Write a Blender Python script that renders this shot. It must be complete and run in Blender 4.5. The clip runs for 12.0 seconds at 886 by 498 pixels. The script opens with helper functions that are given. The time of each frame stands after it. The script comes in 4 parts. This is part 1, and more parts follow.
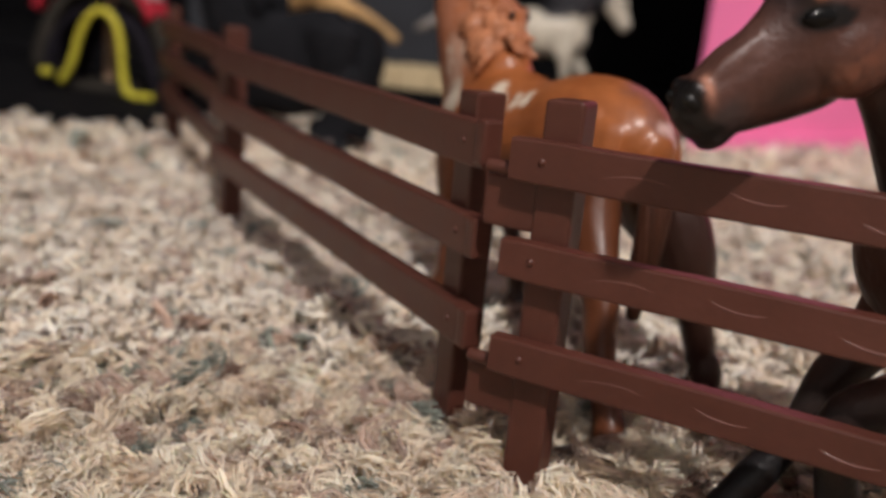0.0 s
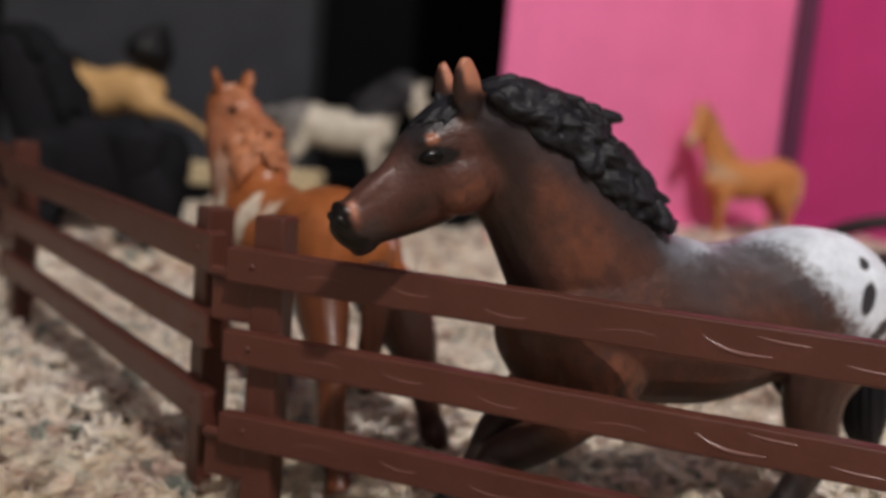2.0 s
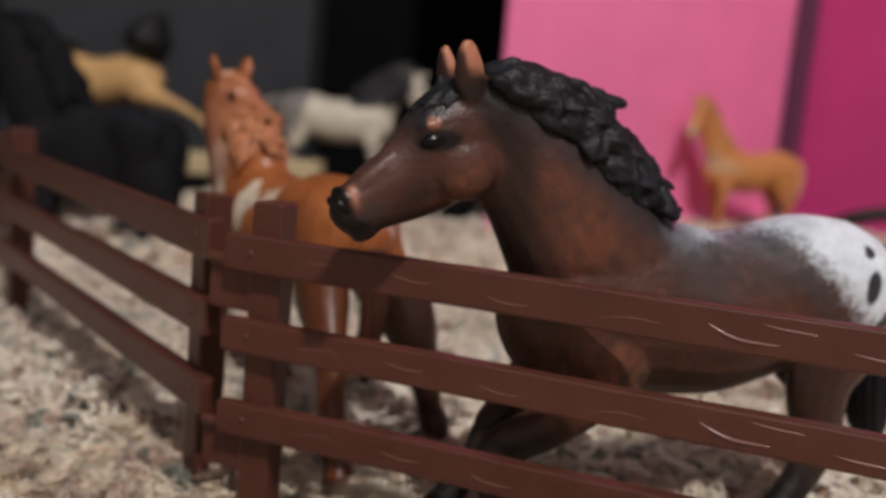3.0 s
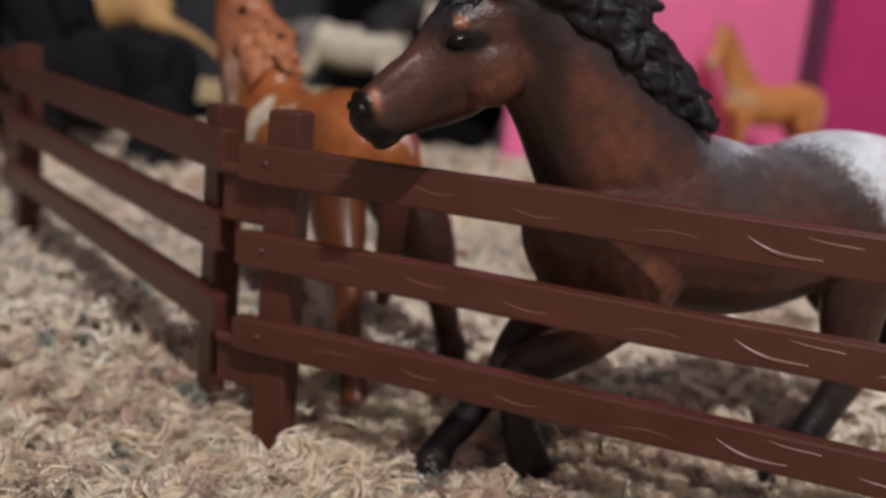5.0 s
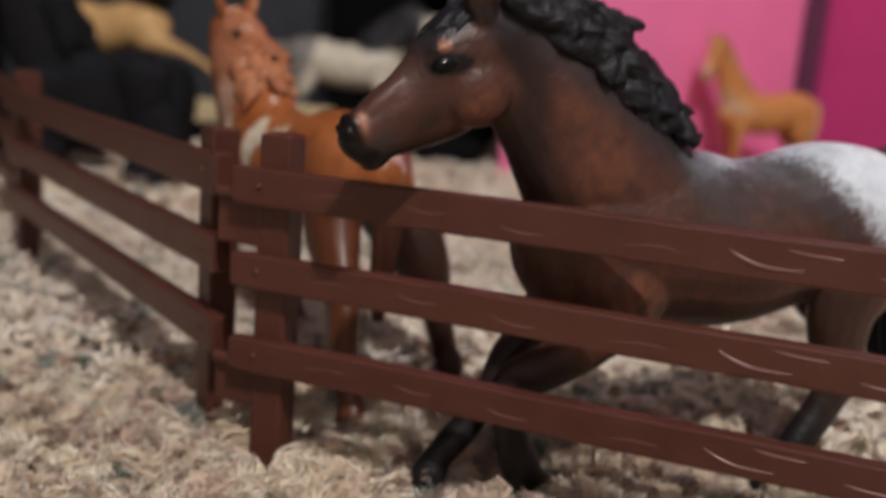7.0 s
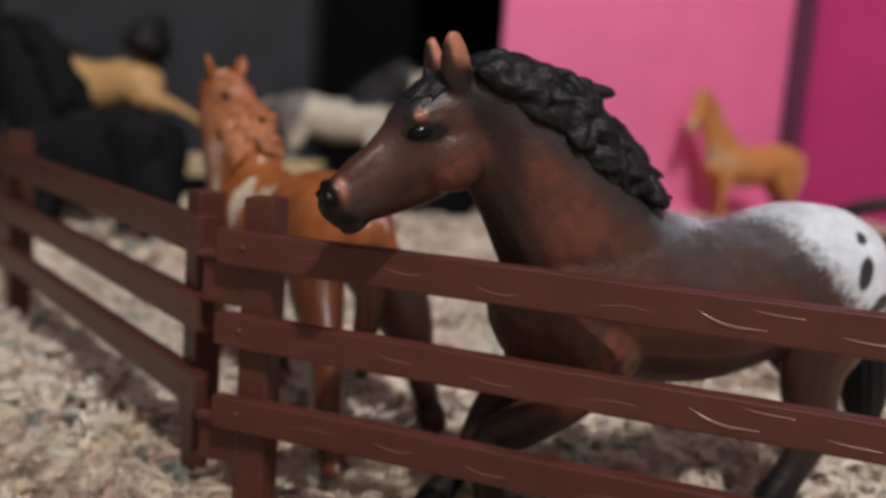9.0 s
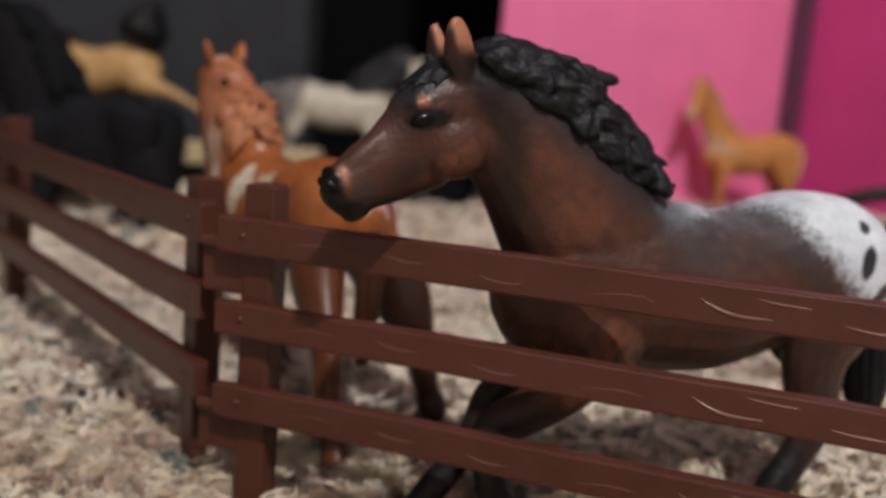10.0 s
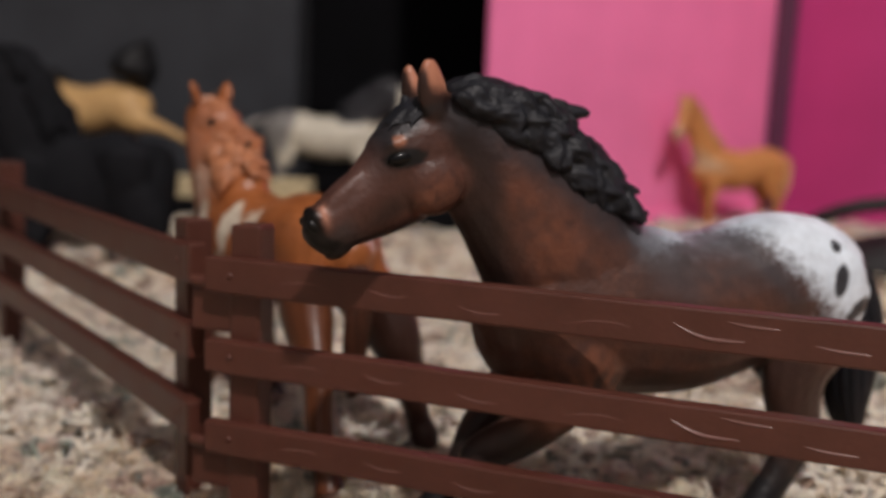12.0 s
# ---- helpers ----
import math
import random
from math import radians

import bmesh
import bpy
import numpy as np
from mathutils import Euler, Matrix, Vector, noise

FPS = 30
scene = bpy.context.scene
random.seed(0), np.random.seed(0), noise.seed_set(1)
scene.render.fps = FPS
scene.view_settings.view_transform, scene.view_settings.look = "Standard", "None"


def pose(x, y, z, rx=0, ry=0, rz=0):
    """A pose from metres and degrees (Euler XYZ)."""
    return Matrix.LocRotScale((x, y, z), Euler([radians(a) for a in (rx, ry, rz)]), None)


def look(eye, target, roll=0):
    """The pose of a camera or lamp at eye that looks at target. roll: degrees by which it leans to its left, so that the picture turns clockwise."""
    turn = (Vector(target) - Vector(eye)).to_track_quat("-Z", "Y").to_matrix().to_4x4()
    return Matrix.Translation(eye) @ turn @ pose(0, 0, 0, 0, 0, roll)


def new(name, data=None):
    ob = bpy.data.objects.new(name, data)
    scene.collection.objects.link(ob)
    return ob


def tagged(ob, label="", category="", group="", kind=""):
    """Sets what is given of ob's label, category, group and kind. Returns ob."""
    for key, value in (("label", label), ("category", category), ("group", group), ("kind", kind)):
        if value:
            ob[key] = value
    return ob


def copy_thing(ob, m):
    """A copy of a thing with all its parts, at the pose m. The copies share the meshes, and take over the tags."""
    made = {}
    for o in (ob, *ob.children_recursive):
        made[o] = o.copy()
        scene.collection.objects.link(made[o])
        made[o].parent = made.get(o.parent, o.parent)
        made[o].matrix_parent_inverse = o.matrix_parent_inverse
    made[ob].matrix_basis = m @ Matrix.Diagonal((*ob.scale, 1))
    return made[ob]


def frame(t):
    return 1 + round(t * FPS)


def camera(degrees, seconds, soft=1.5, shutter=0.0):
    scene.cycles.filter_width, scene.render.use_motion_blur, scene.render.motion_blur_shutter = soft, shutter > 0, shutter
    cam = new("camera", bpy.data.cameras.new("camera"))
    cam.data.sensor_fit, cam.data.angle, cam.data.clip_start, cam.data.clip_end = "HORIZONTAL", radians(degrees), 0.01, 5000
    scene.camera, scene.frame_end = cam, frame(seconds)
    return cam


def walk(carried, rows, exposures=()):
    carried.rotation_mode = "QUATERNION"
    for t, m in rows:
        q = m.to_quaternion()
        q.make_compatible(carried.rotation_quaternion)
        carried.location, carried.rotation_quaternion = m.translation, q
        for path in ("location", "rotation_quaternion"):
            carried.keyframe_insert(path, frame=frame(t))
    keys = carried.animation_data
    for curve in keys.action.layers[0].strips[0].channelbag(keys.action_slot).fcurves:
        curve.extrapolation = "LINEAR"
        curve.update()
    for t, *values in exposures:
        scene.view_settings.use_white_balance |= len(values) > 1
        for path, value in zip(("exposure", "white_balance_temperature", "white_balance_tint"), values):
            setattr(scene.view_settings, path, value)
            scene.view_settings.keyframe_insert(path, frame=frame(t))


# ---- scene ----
cam = camera(52.0, 12.0, soft=3.0, shutter=0.4)
cam.data.dof.use_dof = True
cam.data.dof.focus_distance = 0.155
cam.data.dof.aperture_fstop = 12.0
walk(cam, [
    (0, look((0.0179, 0.0067, 0.0855), (-0.0293, 0.1941, 0.0339), 5.28)),
    (0.5, look((0.0207, 0.0012, 0.0903), (-0.0257, 0.1900, 0.0433), 3.85)),
    (0.7, look((0.0264, -0.0032, 0.0922), (-0.0189, 0.1884, 0.0567), 4.20)),
    (0.8, look((0.0316, -0.0071, 0.0940), (-0.0103, 0.1860, 0.0632), 3.53)),
    (1, look((0.0466, -0.0186, 0.0992), (0.0158, 0.1770, 0.0712), 2.52)),
    (1.5, look((0.0513, -0.0237, 0.0971), (0.0320, 0.1734, 0.0696), 4.31)),
    (2, look((0.0514, -0.0239, 0.0973), (0.0343, 0.1731, 0.0671), 4.94)),
    (2.5, look((0.0513, -0.0233, 0.0970), (0.0346, 0.1736, 0.0666), 5.03)),
    (4.5, look((0.0483, -0.0159, 0.0903), (0.0312, 0.1789, 0.0480), 5.58)),
    (5, look((0.0479, -0.0151, 0.0892), (0.0307, 0.1789, 0.0438), 5.58)),
    (5.5, look((0.0477, -0.0143, 0.0877), (0.0305, 0.1794, 0.0409), 5.75)),
    (6, look((0.0475, -0.0133, 0.0880), (0.0302, 0.1797, 0.0385), 5.53)),
    (6.5, look((0.0478, -0.0131, 0.0873), (0.0301, 0.1799, 0.0383), 5.56)),
    (7, look((0.0506, -0.0181, 0.0911), (0.0325, 0.1764, 0.0484), 4.44)),
    (7.2, look((0.0546, -0.0248, 0.0966), (0.0365, 0.1709, 0.0594), 3.78)),
    (8.8, look((0.0535, -0.0228, 0.0961), (0.0365, 0.1738, 0.0635), 3.89)),
    (9, look((0.0539, -0.0222, 0.0944), (0.0362, 0.1745, 0.0625), 4.20)),
    (9.5, look((0.0528, -0.0218, 0.0950), (0.0360, 0.1745, 0.0609), 4.27)),
    (10, look((0.0528, -0.0213, 0.0941), (0.0360, 0.1750, 0.0597), 4.42)),
    (10.5, look((0.0526, -0.0213, 0.0945), (0.0358, 0.1748, 0.0589), 4.46)),
    (11, look((0.0523, -0.0206, 0.0937), (0.0356, 0.1755, 0.0584), 4.26)),
    (11.5, look((0.0556, -0.0248, 0.0963), (0.0391, 0.1717, 0.0634), 2.94)),
    (12, look((0.0564, -0.0256, 0.0973), (0.0398, 0.1715, 0.0678), 2.47)),
], exposures=[(0.0, 0.28), (0.6, 0.28), (1.5, 0.14), (2.5, 0.04), (4.0, 0.0), (12.0, 0.0)])

# ---- light: one bare ceiling lamp in a dim room ----
world = bpy.data.worlds.new("room_dark")
world.use_nodes = True
world.node_tree.nodes["Background"].inputs[0].default_value = (0.5, 0.55, 0.65, 1)
world.node_tree.nodes["Background"].inputs[1].default_value = 0.008
scene.world = world
bulb = bpy.data.lights.new("ceiling_bulb", "POINT")
bulb.energy, bulb.shadow_soft_size, bulb.color = 134.0, 0.04, (1.0, 0.91, 0.87)
new("ceiling_bulb", bulb).location = (0.52, -0.95, 1.78)

CM = 0.01


# ---- materials ----
def material(name, colour, rough=0.5, metal=0.0, spread=0.12, scale=60.0, bump=0.1, bump_scale=400.0, attr="", coat=0.0,
             per_island=0.0, per_object=0.0, sheen=0.0, spec=0.5):
    m = bpy.data.materials.new(name)
    m.use_nodes = True
    nt = m.node_tree
    n, link = nt.nodes, nt.links
    b = n["Principled BSDF"]
    b.inputs["Roughness"].default_value, b.inputs["Metallic"].default_value = rough, metal
    b.inputs["Coat Weight"].default_value, b.inputs["Coat Roughness"].default_value = coat, 0.2
    b.inputs["Sheen Weight"].default_value = sheen
    b.inputs["Specular IOR Level"].default_value = spec
    co = n.new("ShaderNodeTexCoord")
    if attr:
        src = n.new("ShaderNodeAttribute")
        src.attribute_name = attr
        colour_out = src.outputs["Color"]
    else:
        src = n.new("ShaderNodeRGB")
        src.outputs[0].default_value = (*colour, 1)
        colour_out = src.outputs[0]
    big, fine = n.new("ShaderNodeTexNoise"), n.new("ShaderNodeTexNoise")
    big.inputs["Scale"].default_value, big.inputs["Detail"].default_value = scale, 4
    fine.inputs["Scale"].default_value, fine.inputs["Detail"].default_value = bump_scale, 3
    link.new(co.outputs["Object"], big.inputs["Vector"])
    link.new(co.outputs["Object"], fine.inputs["Vector"])
    mixed = n.new("ShaderNodeMath")
    mixed.operation = "MULTIPLY_ADD"
    link.new(fine.outputs["Fac"], mixed.inputs[0])
    mixed.inputs[1].default_value = 0.4
    link.new(big.outputs["Fac"], mixed.inputs[2])
    val = n.new("ShaderNodeMapRange")
    val.inputs[1].default_value, val.inputs[2].default_value = 0.35, 1.05
    val.inputs[3].default_value, val.inputs[4].default_value = 1 - 2 * spread, 1 + 2 * spread
    link.new(mixed.outputs[0], val.inputs[0])
    factor = val.outputs[0]
    if per_island or per_object:
        rnd = n.new("ShaderNodeNewGeometry" if per_island else "ShaderNodeObjectInfo")
        amount = per_island or per_object
        r2 = n.new("ShaderNodeMapRange")
        r2.inputs[3].default_value, r2.inputs[4].default_value = 1 - amount, 1 + amount
        link.new(rnd.outputs["Random Per Island" if per_island else "Random"], r2.inputs[0])
        mul = n.new("ShaderNodeMath")
        mul.operation = "MULTIPLY"
        link.new(factor, mul.inputs[0])
        link.new(r2.outputs[0], mul.inputs[1])
        factor = mul.outputs[0]
    vm = n.new("ShaderNodeVectorMath")
    vm.operation = "SCALE"
    link.new(colour_out, vm.inputs[0])
    link.new(factor, vm.inputs["Scale"])
    link.new(vm.outputs[0], b.inputs["Base Color"])
    rr = n.new("ShaderNodeMapRange")
    rr.inputs[3].default_value, rr.inputs[4].default_value = max(0.05, rough - 0.1), min(1, rough + 0.12)
    link.new(big.outputs["Fac"], rr.inputs[0])
    link.new(rr.outputs[0], b.inputs["Roughness"])
    bp = n.new("ShaderNodeBump")
    bp.inputs["Strength"].default_value, bp.inputs["Distance"].default_value = bump, 0.0006
    link.new(fine.outputs["Fac"], bp.inputs["Height"])
    link.new(bp.outputs[0], b.inputs["Normal"])
    return m


M_PLASTIC = material("brown_plastic", (0.080, 0.0252, 0.0165), rough=0.42, spread=0.1, scale=90, bump=0.12, bump_scale=700, per_object=0.06)
M_PAINT = material("painted_figurine", (1, 1, 1), rough=0.38, spread=0.11, scale=220, bump=0.36, bump_scale=800, attr="coat", spec=0.34)
M_HAIR = material("moulded_hair", (1, 1, 1), rough=0.5, spread=0.2, scale=300, bump=0.4, bump_scale=1400, attr="coat", spec=0.3)
M_MATTE = material("matt_black_figurine", (1, 1, 1), rough=0.85, spread=0.15, scale=160, bump=0.2, bump_scale=900, attr="coat", spec=0.07)
M_EYE = material("lacquered_eye", (0.003, 0.003, 0.003), rough=0.12, spread=0.05, scale=100, bump=0.0, spec=0.22)
# glossier than the rails and paler: the lines' glint is partly painted in
M_LINE = material("glint_plastic_line", (0.17, 0.08, 0.068), rough=0.25, spread=0.1, scale=90, bump=0.05, bump_scale=700)
M_GLOSSY = material("lacquered_figurine", (1, 1, 1), rough=0.36, spread=0.1, scale=200, bump=0.12, bump_scale=700, attr="coat", coat=0.1, spec=0.36)
M_YARN = material("carpet_yarn", (1, 1, 1), rough=0.95, spread=0.08, scale=180, bump=0.2, bump_scale=1500, attr="tint", per_island=0.04, spec=0.05, sheen=0.3)
M_YARN.node_tree.nodes["Principled BSDF"].inputs["Subsurface Weight"].default_value = 0.6
M_YARN.node_tree.nodes["Principled BSDF"].inputs["Subsurface Scale"].default_value = 0.003
M_YARN.node_tree.nodes["Principled BSDF"].inputs["Subsurface Radius"].default_value = (1.0, 0.85, 0.7)
M_BACKING = material("carpet_backing", (0.50, 0.39, 0.29), rough=1.0, spread=0.25, scale=150, bump=1.0, bump_scale=500, spec=0.05)
M_PINK = material("pink_card", (0.90, 0.225, 0.47), rough=0.6, spread=0.05, scale=14, bump=0.15, bump_scale=600)
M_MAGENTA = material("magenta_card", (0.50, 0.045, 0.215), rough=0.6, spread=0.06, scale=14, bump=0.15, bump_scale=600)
M_PLUM = material("plum_gap_shade", (0.085, 0.012, 0.05), rough=0.7, spread=0.1, scale=30, bump=0.2, bump_scale=600)
M_CHARCOAL = material("charcoal_fabric", (0.044, 0.047, 0.054), rough=0.9, spread=0.12, scale=25, bump=0.4, bump_scale=900, spec=0.2)
M_BLACK = material("black_board", (0.004, 0.004, 0.005), rough=0.85, spread=0.2, scale=20, bump=0.2, bump_scale=400, spec=0.1)
M_WALL = material("wall_paint", (0.24, 0.24, 0.25), rough=0.9, spread=0.04, scale=3, bump=0.1, bump_scale=200)
M_YELLOW = material("yellow_trim", (0.62, 0.56, 0.05), rough=0.6, spread=0.08, scale=120, bump=0.2, bump_scale=900)
M_RED = material("red_felt", (0.45, 0.03, 0.05), rough=0.9, spread=0.12, scale=90, bump=0.5, bump_scale=1200, spec=0.1)
M_BLUE = material("blue_felt", (0.03, 0.07, 0.25), rough=0.9, spread=0.12, scale=90, bump=0.5, bump_scale=1200, spec=0.1)
M_TAUPE = material("taupe_felt", (0.040, 0.036, 0.030), rough=0.95, spread=0.2, scale=90, bump=0.5, bump_scale=1200, spec=0.1)
M_WHITE = material("white_felt", (0.5, 0.46, 0.46), rough=0.9, spread=0.1, scale=90, bump=0.5, bump_scale=1200, spec=0.1)
M_DARKPAD = material("dark_pad", (0.014, 0.012, 0.018), rough=0.9, spread=0.2, scale=90, bump=0.4, bump_scale=1200, spec=0.15)
M_WOOD = material("pale_wood", (0.50, 0.33, 0.21), rough=0.6, spread=0.12, scale=70, bump=0.2, bump_scale=500)
M_HAY = material("cream_block", (0.56, 0.46, 0.28), rough=0.85, spread=0.25, scale=160, bump=0.6, bump_scale=900)
M_STRAP = material("black_webbing", (0.012, 0.011, 0.012), rough=0.7, spread=0.2, scale=60, bump=0.4, bump_scale=1200)


# ---- mesh helpers ----
def mesh_object(name, verts, faces, mat, parent=None, smooth=True, label=""):
    me = bpy.data.meshes.new(name)
    me.from_pydata([tuple(v) for v in verts], [], faces)
    me.polygons.foreach_set("use_smooth", [smooth] * len(me.polygons))
    me.materials.append(mat)
    me.update()
    ob = new(name, me)
    ob.parent = parent
    if label:
        ob["label"] = label
    return ob


def part(name, bm, mat, parent=None, label="", smooth=True):
    me = bpy.data.meshes.new(name)
    bm.to_mesh(me)
    bm.free()
    me.polygons.foreach_set("use_smooth", [smooth] * len(me.polygons))
    me.materials.append(mat)
    ob = new(name, me)
    ob.parent = parent
    if label:
        ob["label"] = label
    return ob


def bevelled_box(bm, lo, hi, bevel=0.0008, segments=2, m=None):
    geo = bmesh.ops.create_cube(bm, size=1.0)
    vs = geo["verts"]
    lo, hi = Vector(lo), Vector(hi)
    for v in vs:
        v.co = Vector(((v.co.x + 0.5) * (hi.x - lo.x) + lo.x, (v.co.y + 0.5) * (hi.y - lo.y) + lo.y, (v.co.z + 0.5) * (hi.z - lo.z) + lo.z))
    es = list({e for v in vs for e in v.link_edges})
    made = bmesh.ops.bevel(bm, geom=es, offset=bevel, segments=segments, affect="EDGES", profile=0.6)
    if m is not None:
        bmesh.ops.transform(bm, matrix=m, verts=[v for v in bm.verts if v in set(made["verts"]) | {x for x in vs if x.is_valid}])


def spline(points, steps):
    """Catmull-Rom through rows of numbers."""
    p = np.array(points, float)
    p = np.vstack([2 * p[0] - p[1], p, 2 * p[-1] - p[-2]])
    out = []
    for i in range(1, len(p) - 2):
        for k in range(steps):
            t = k / steps
            a, b, c, d = p[i - 1], p[i], p[i + 1], p[i + 2]
            out.append(0.5 * (2 * b + (c - a) * t + (2 * a - 5 * b + 4 * c - d) * t * t + (3 * b - a - 3 * c + d) * t**3))
    out.append(p[-2])
    return np.array(out)


def loft(path, ra, rb, side, ring=14, close=True):
    """A tube of ellipses: path n x 3, half width ra along side and rb across it, with rounded ends."""
    path, ra, rb = np.array(path, float), np.maximum(np.array(ra, float), 1e-3), np.maximum(np.array(rb, float), 1e-3)
    tang = np.gradient(path, axis=0)
    tang /= np.linalg.norm(tang, axis=1)[:, None] + 1e-9
    if close:
        caps = [0.35, 0.75, 0.95]
        pre = [path[0] - tang[0] * rb[0] * 0.5 * math.sqrt(1 - c * c) for c in caps]
        post = [path[-1] + tang[-1] * rb[-1] * 0.5 * math.sqrt(1 - c * c) for c in caps[::-1]]
        path = np.vstack([pre, path, post])
        ra = np.r_[[ra[0] * c for c in caps], ra, [ra[-1] * c for c in caps[::-1]]]
        rb = np.r_[[rb[0] * c for c in caps], rb, [rb[-1] * c for c in caps[::-1]]]
        tang = np.vstack([[tang[0]] * 3, tang, [tang[-1]] * 3])
    s = np.array(side, float) - tang * (tang @ np.array(side, float))[:, None]
    s /= np.linalg.norm(s, axis=1)[:, None] + 1e-9
    b = np.cross(s, tang)
    ang = np.linspace(0, 2 * math.pi, ring, endpoint=False)
    v = path[:, None] + s[:, None] * (np.cos(ang)[None, :, None] * ra[:, None, None]) + b[:, None] * (np.sin(ang)[None, :, None] * rb[:, None, None])
    n = len(path)
    faces = [(i * ring + j, i * ring + (j + 1) % ring, (i + 1) * ring + (j + 1) % ring, (i + 1) * ring + j) for i in range(n - 1) for j in range(ring)]
    faces += [tuple(range(ring))[::-1], tuple((n - 1) * ring + j for j in range(ring))]
    return v.reshape(-1, 3), faces


def ball(centre, radii, axes=None, rings=10, ring=14):
    """An ellipsoid; axes: rows of its own directions."""
    v, f = [], []
    th = np.linspace(0.08, math.pi - 0.08, rings)
    ang = np.linspace(0, 2 * math.pi, ring, endpoint=False)
    for a in th:
        for g in ang:
            v.append((math.sin(a) * math.cos(g), math.sin(a) * math.sin(g), math.cos(a)))
    v = np.array(v) * radii
    if axes is not None:
        v = v @ np.array(axes, float)
    f = [(i * ring + j, (i + 1) * ring + j, (i + 1) * ring + (j + 1) % ring, i * ring + (j + 1) % ring) for i in range(rings - 1) for j in range(ring)]
    f += [tuple(range(ring)), tuple((rings - 1) * ring + j for j in range(ring))[::-1]]
    return v + np.array(centre), f


def joined(pieces):
    vs, fs, n = [], [], 0
    for v, f in pieces:
        vs.append(np.array(v))
        fs += [tuple(i + n for i in q) for q in f]
        n += len(v)
    return np.vstack(vs), fs


def fused(pieces, voxel, rounds):
    """One closed skin round overlapping pieces, with soft joins."""
    v, f = joined(pieces)
    me = bpy.data.meshes.new("skin")
    me.from_pydata(v.tolist(), [], f)
    bm = bmesh.new()
    bm.from_mesh(me)
    bmesh.ops.recalc_face_normals(bm, faces=bm.faces)
    bm.to_mesh(me)
    bm.free()
    ob = new("skin", me)
    r = ob.modifiers.new("remesh", "REMESH")
    r.mode, r.voxel_size = "VOXEL", voxel
    s = ob.modifiers.new("smooth", "SMOOTH")
    s.factor, s.iterations = 0.5, rounds
    deps = bpy.context.evaluated_depsgraph_get()
    out = ob.evaluated_get(deps).to_mesh()
    n = len(out.vertices)
    co = np.empty(n * 3)
    out.vertices.foreach_get("co", co)
    faces = [tuple(p.vertices) for p in out.polygons]
    ob.evaluated_get(deps).to_mesh_clear()
    bpy.data.objects.remove(ob)
    bpy.data.meshes.remove(me)
    return co.reshape(-1, 3), faces


def grain(v, scale, shift=0.0):
    """Smooth noise at each vertex, about -1 to 1."""
    return np.array([noise.noise(Vector((float(a), float(b), float(c))) * scale + Vector((shift, shift, shift))) for a, b, c in v])


def step(x, lo, hi):
    t = np.clip((x - lo) / (hi - lo), 0, 1)
    return t * t * (3 - 2 * t)


def blend(c, colour, k):
    return c + (np.array(colour)[None] - c) * np.clip(k, 0, 1)[:, None]


def turned(v, axis_a, axis_b):
    return v[0] * axis_a + v[1] * axis_b


# ---- toy horses; own axes in cm: x ahead, y to its left, z up; x = 0 at the withers ----
TORSO = [(-6.2, 5.9, 0.7, 0.55), (-5.8, 5.95, 1.15, 1.0), (-4.9, 6.0, 1.55, 1.42), (-3.6, 6.0, 1.66, 1.5), (-2.4, 5.66, 1.7, 1.5),
         (-1.2, 5.47, 1.77, 1.6), (0.1, 5.58, 1.86, 1.5), (1.5, 5.6, 1.75, 1.36), (2.5, 5.4, 1.5, 1.12), (3.05, 5.25, 1.05, 0.82)]
NECK = [(1.4, 0, 6.3, 1.9, 1.2), (2.2, 0, 7.3, 1.66, 1.0), (2.98, 0, 8.17, 1.4, 0.82), (3.82, 0, 8.95, 1.16, 0.66), (4.5, 0, 9.45, 0.86, 0.55)]
HEAD = [(-0.25, 0.0, 0.6, 0.5), (0.45, 0.0, 0.84, 0.6), (0.95, -0.06, 0.95, 0.6), (1.35, -0.13, 0.93, 0.54), (1.8, -0.1, 0.81, 0.46), (2.3, -0.02, 0.66, 0.41), (2.75, 0.08, 0.55, 0.39), (3.02, 0.09, 0.51, 0.38), (3.22, 0.06, 0.41, 0.33)]
FORE_L = [(1.5, 0.75, 5.4, 1.15, 0.5), (1.65, 0.9, 4.5, 0.9, 0.5), (2.5, 0.55, 3.36, 0.53, 0.42), (3.4, 0.1, 2.68, 0.45, 0.38), (3.4, 0.05, 2.1, 0.38, 0.33), (3.22, 0.0, 1.35, 0.38, 0.32), (3.02, 0.0, 0.85, 0.42, 0.36), (2.78, 0.0, 0.45, 0.4, 0.34), (2.5, 0.0, 0.1, 0.49, 0.42), (2.32, 0.0, -0.22, 0.52, 0.44)]
FORE_R = [(1.5, -0.75, 5.4, 1.1, 0.5), (1.8, -1.0, 4.4, 0.85, 0.5), (2.4, -1.0, 3.5, 0.5, 0.42), (2.95, -1.0, 2.85, 0.44, 0.38), (3.3, -1.0, 2.15, 0.34, 0.31), (3.72, -1.0, 1.5, 0.32, 0.3), (4.12, -1.0, 1.02, 0.34, 0.32), (4.4, -1.0, 0.72, 0.31, 0.3), (4.58, -1.0, 0.36, 0.38, 0.38), (4.66, -1.0, 0.06, 0.4, 0.38)]
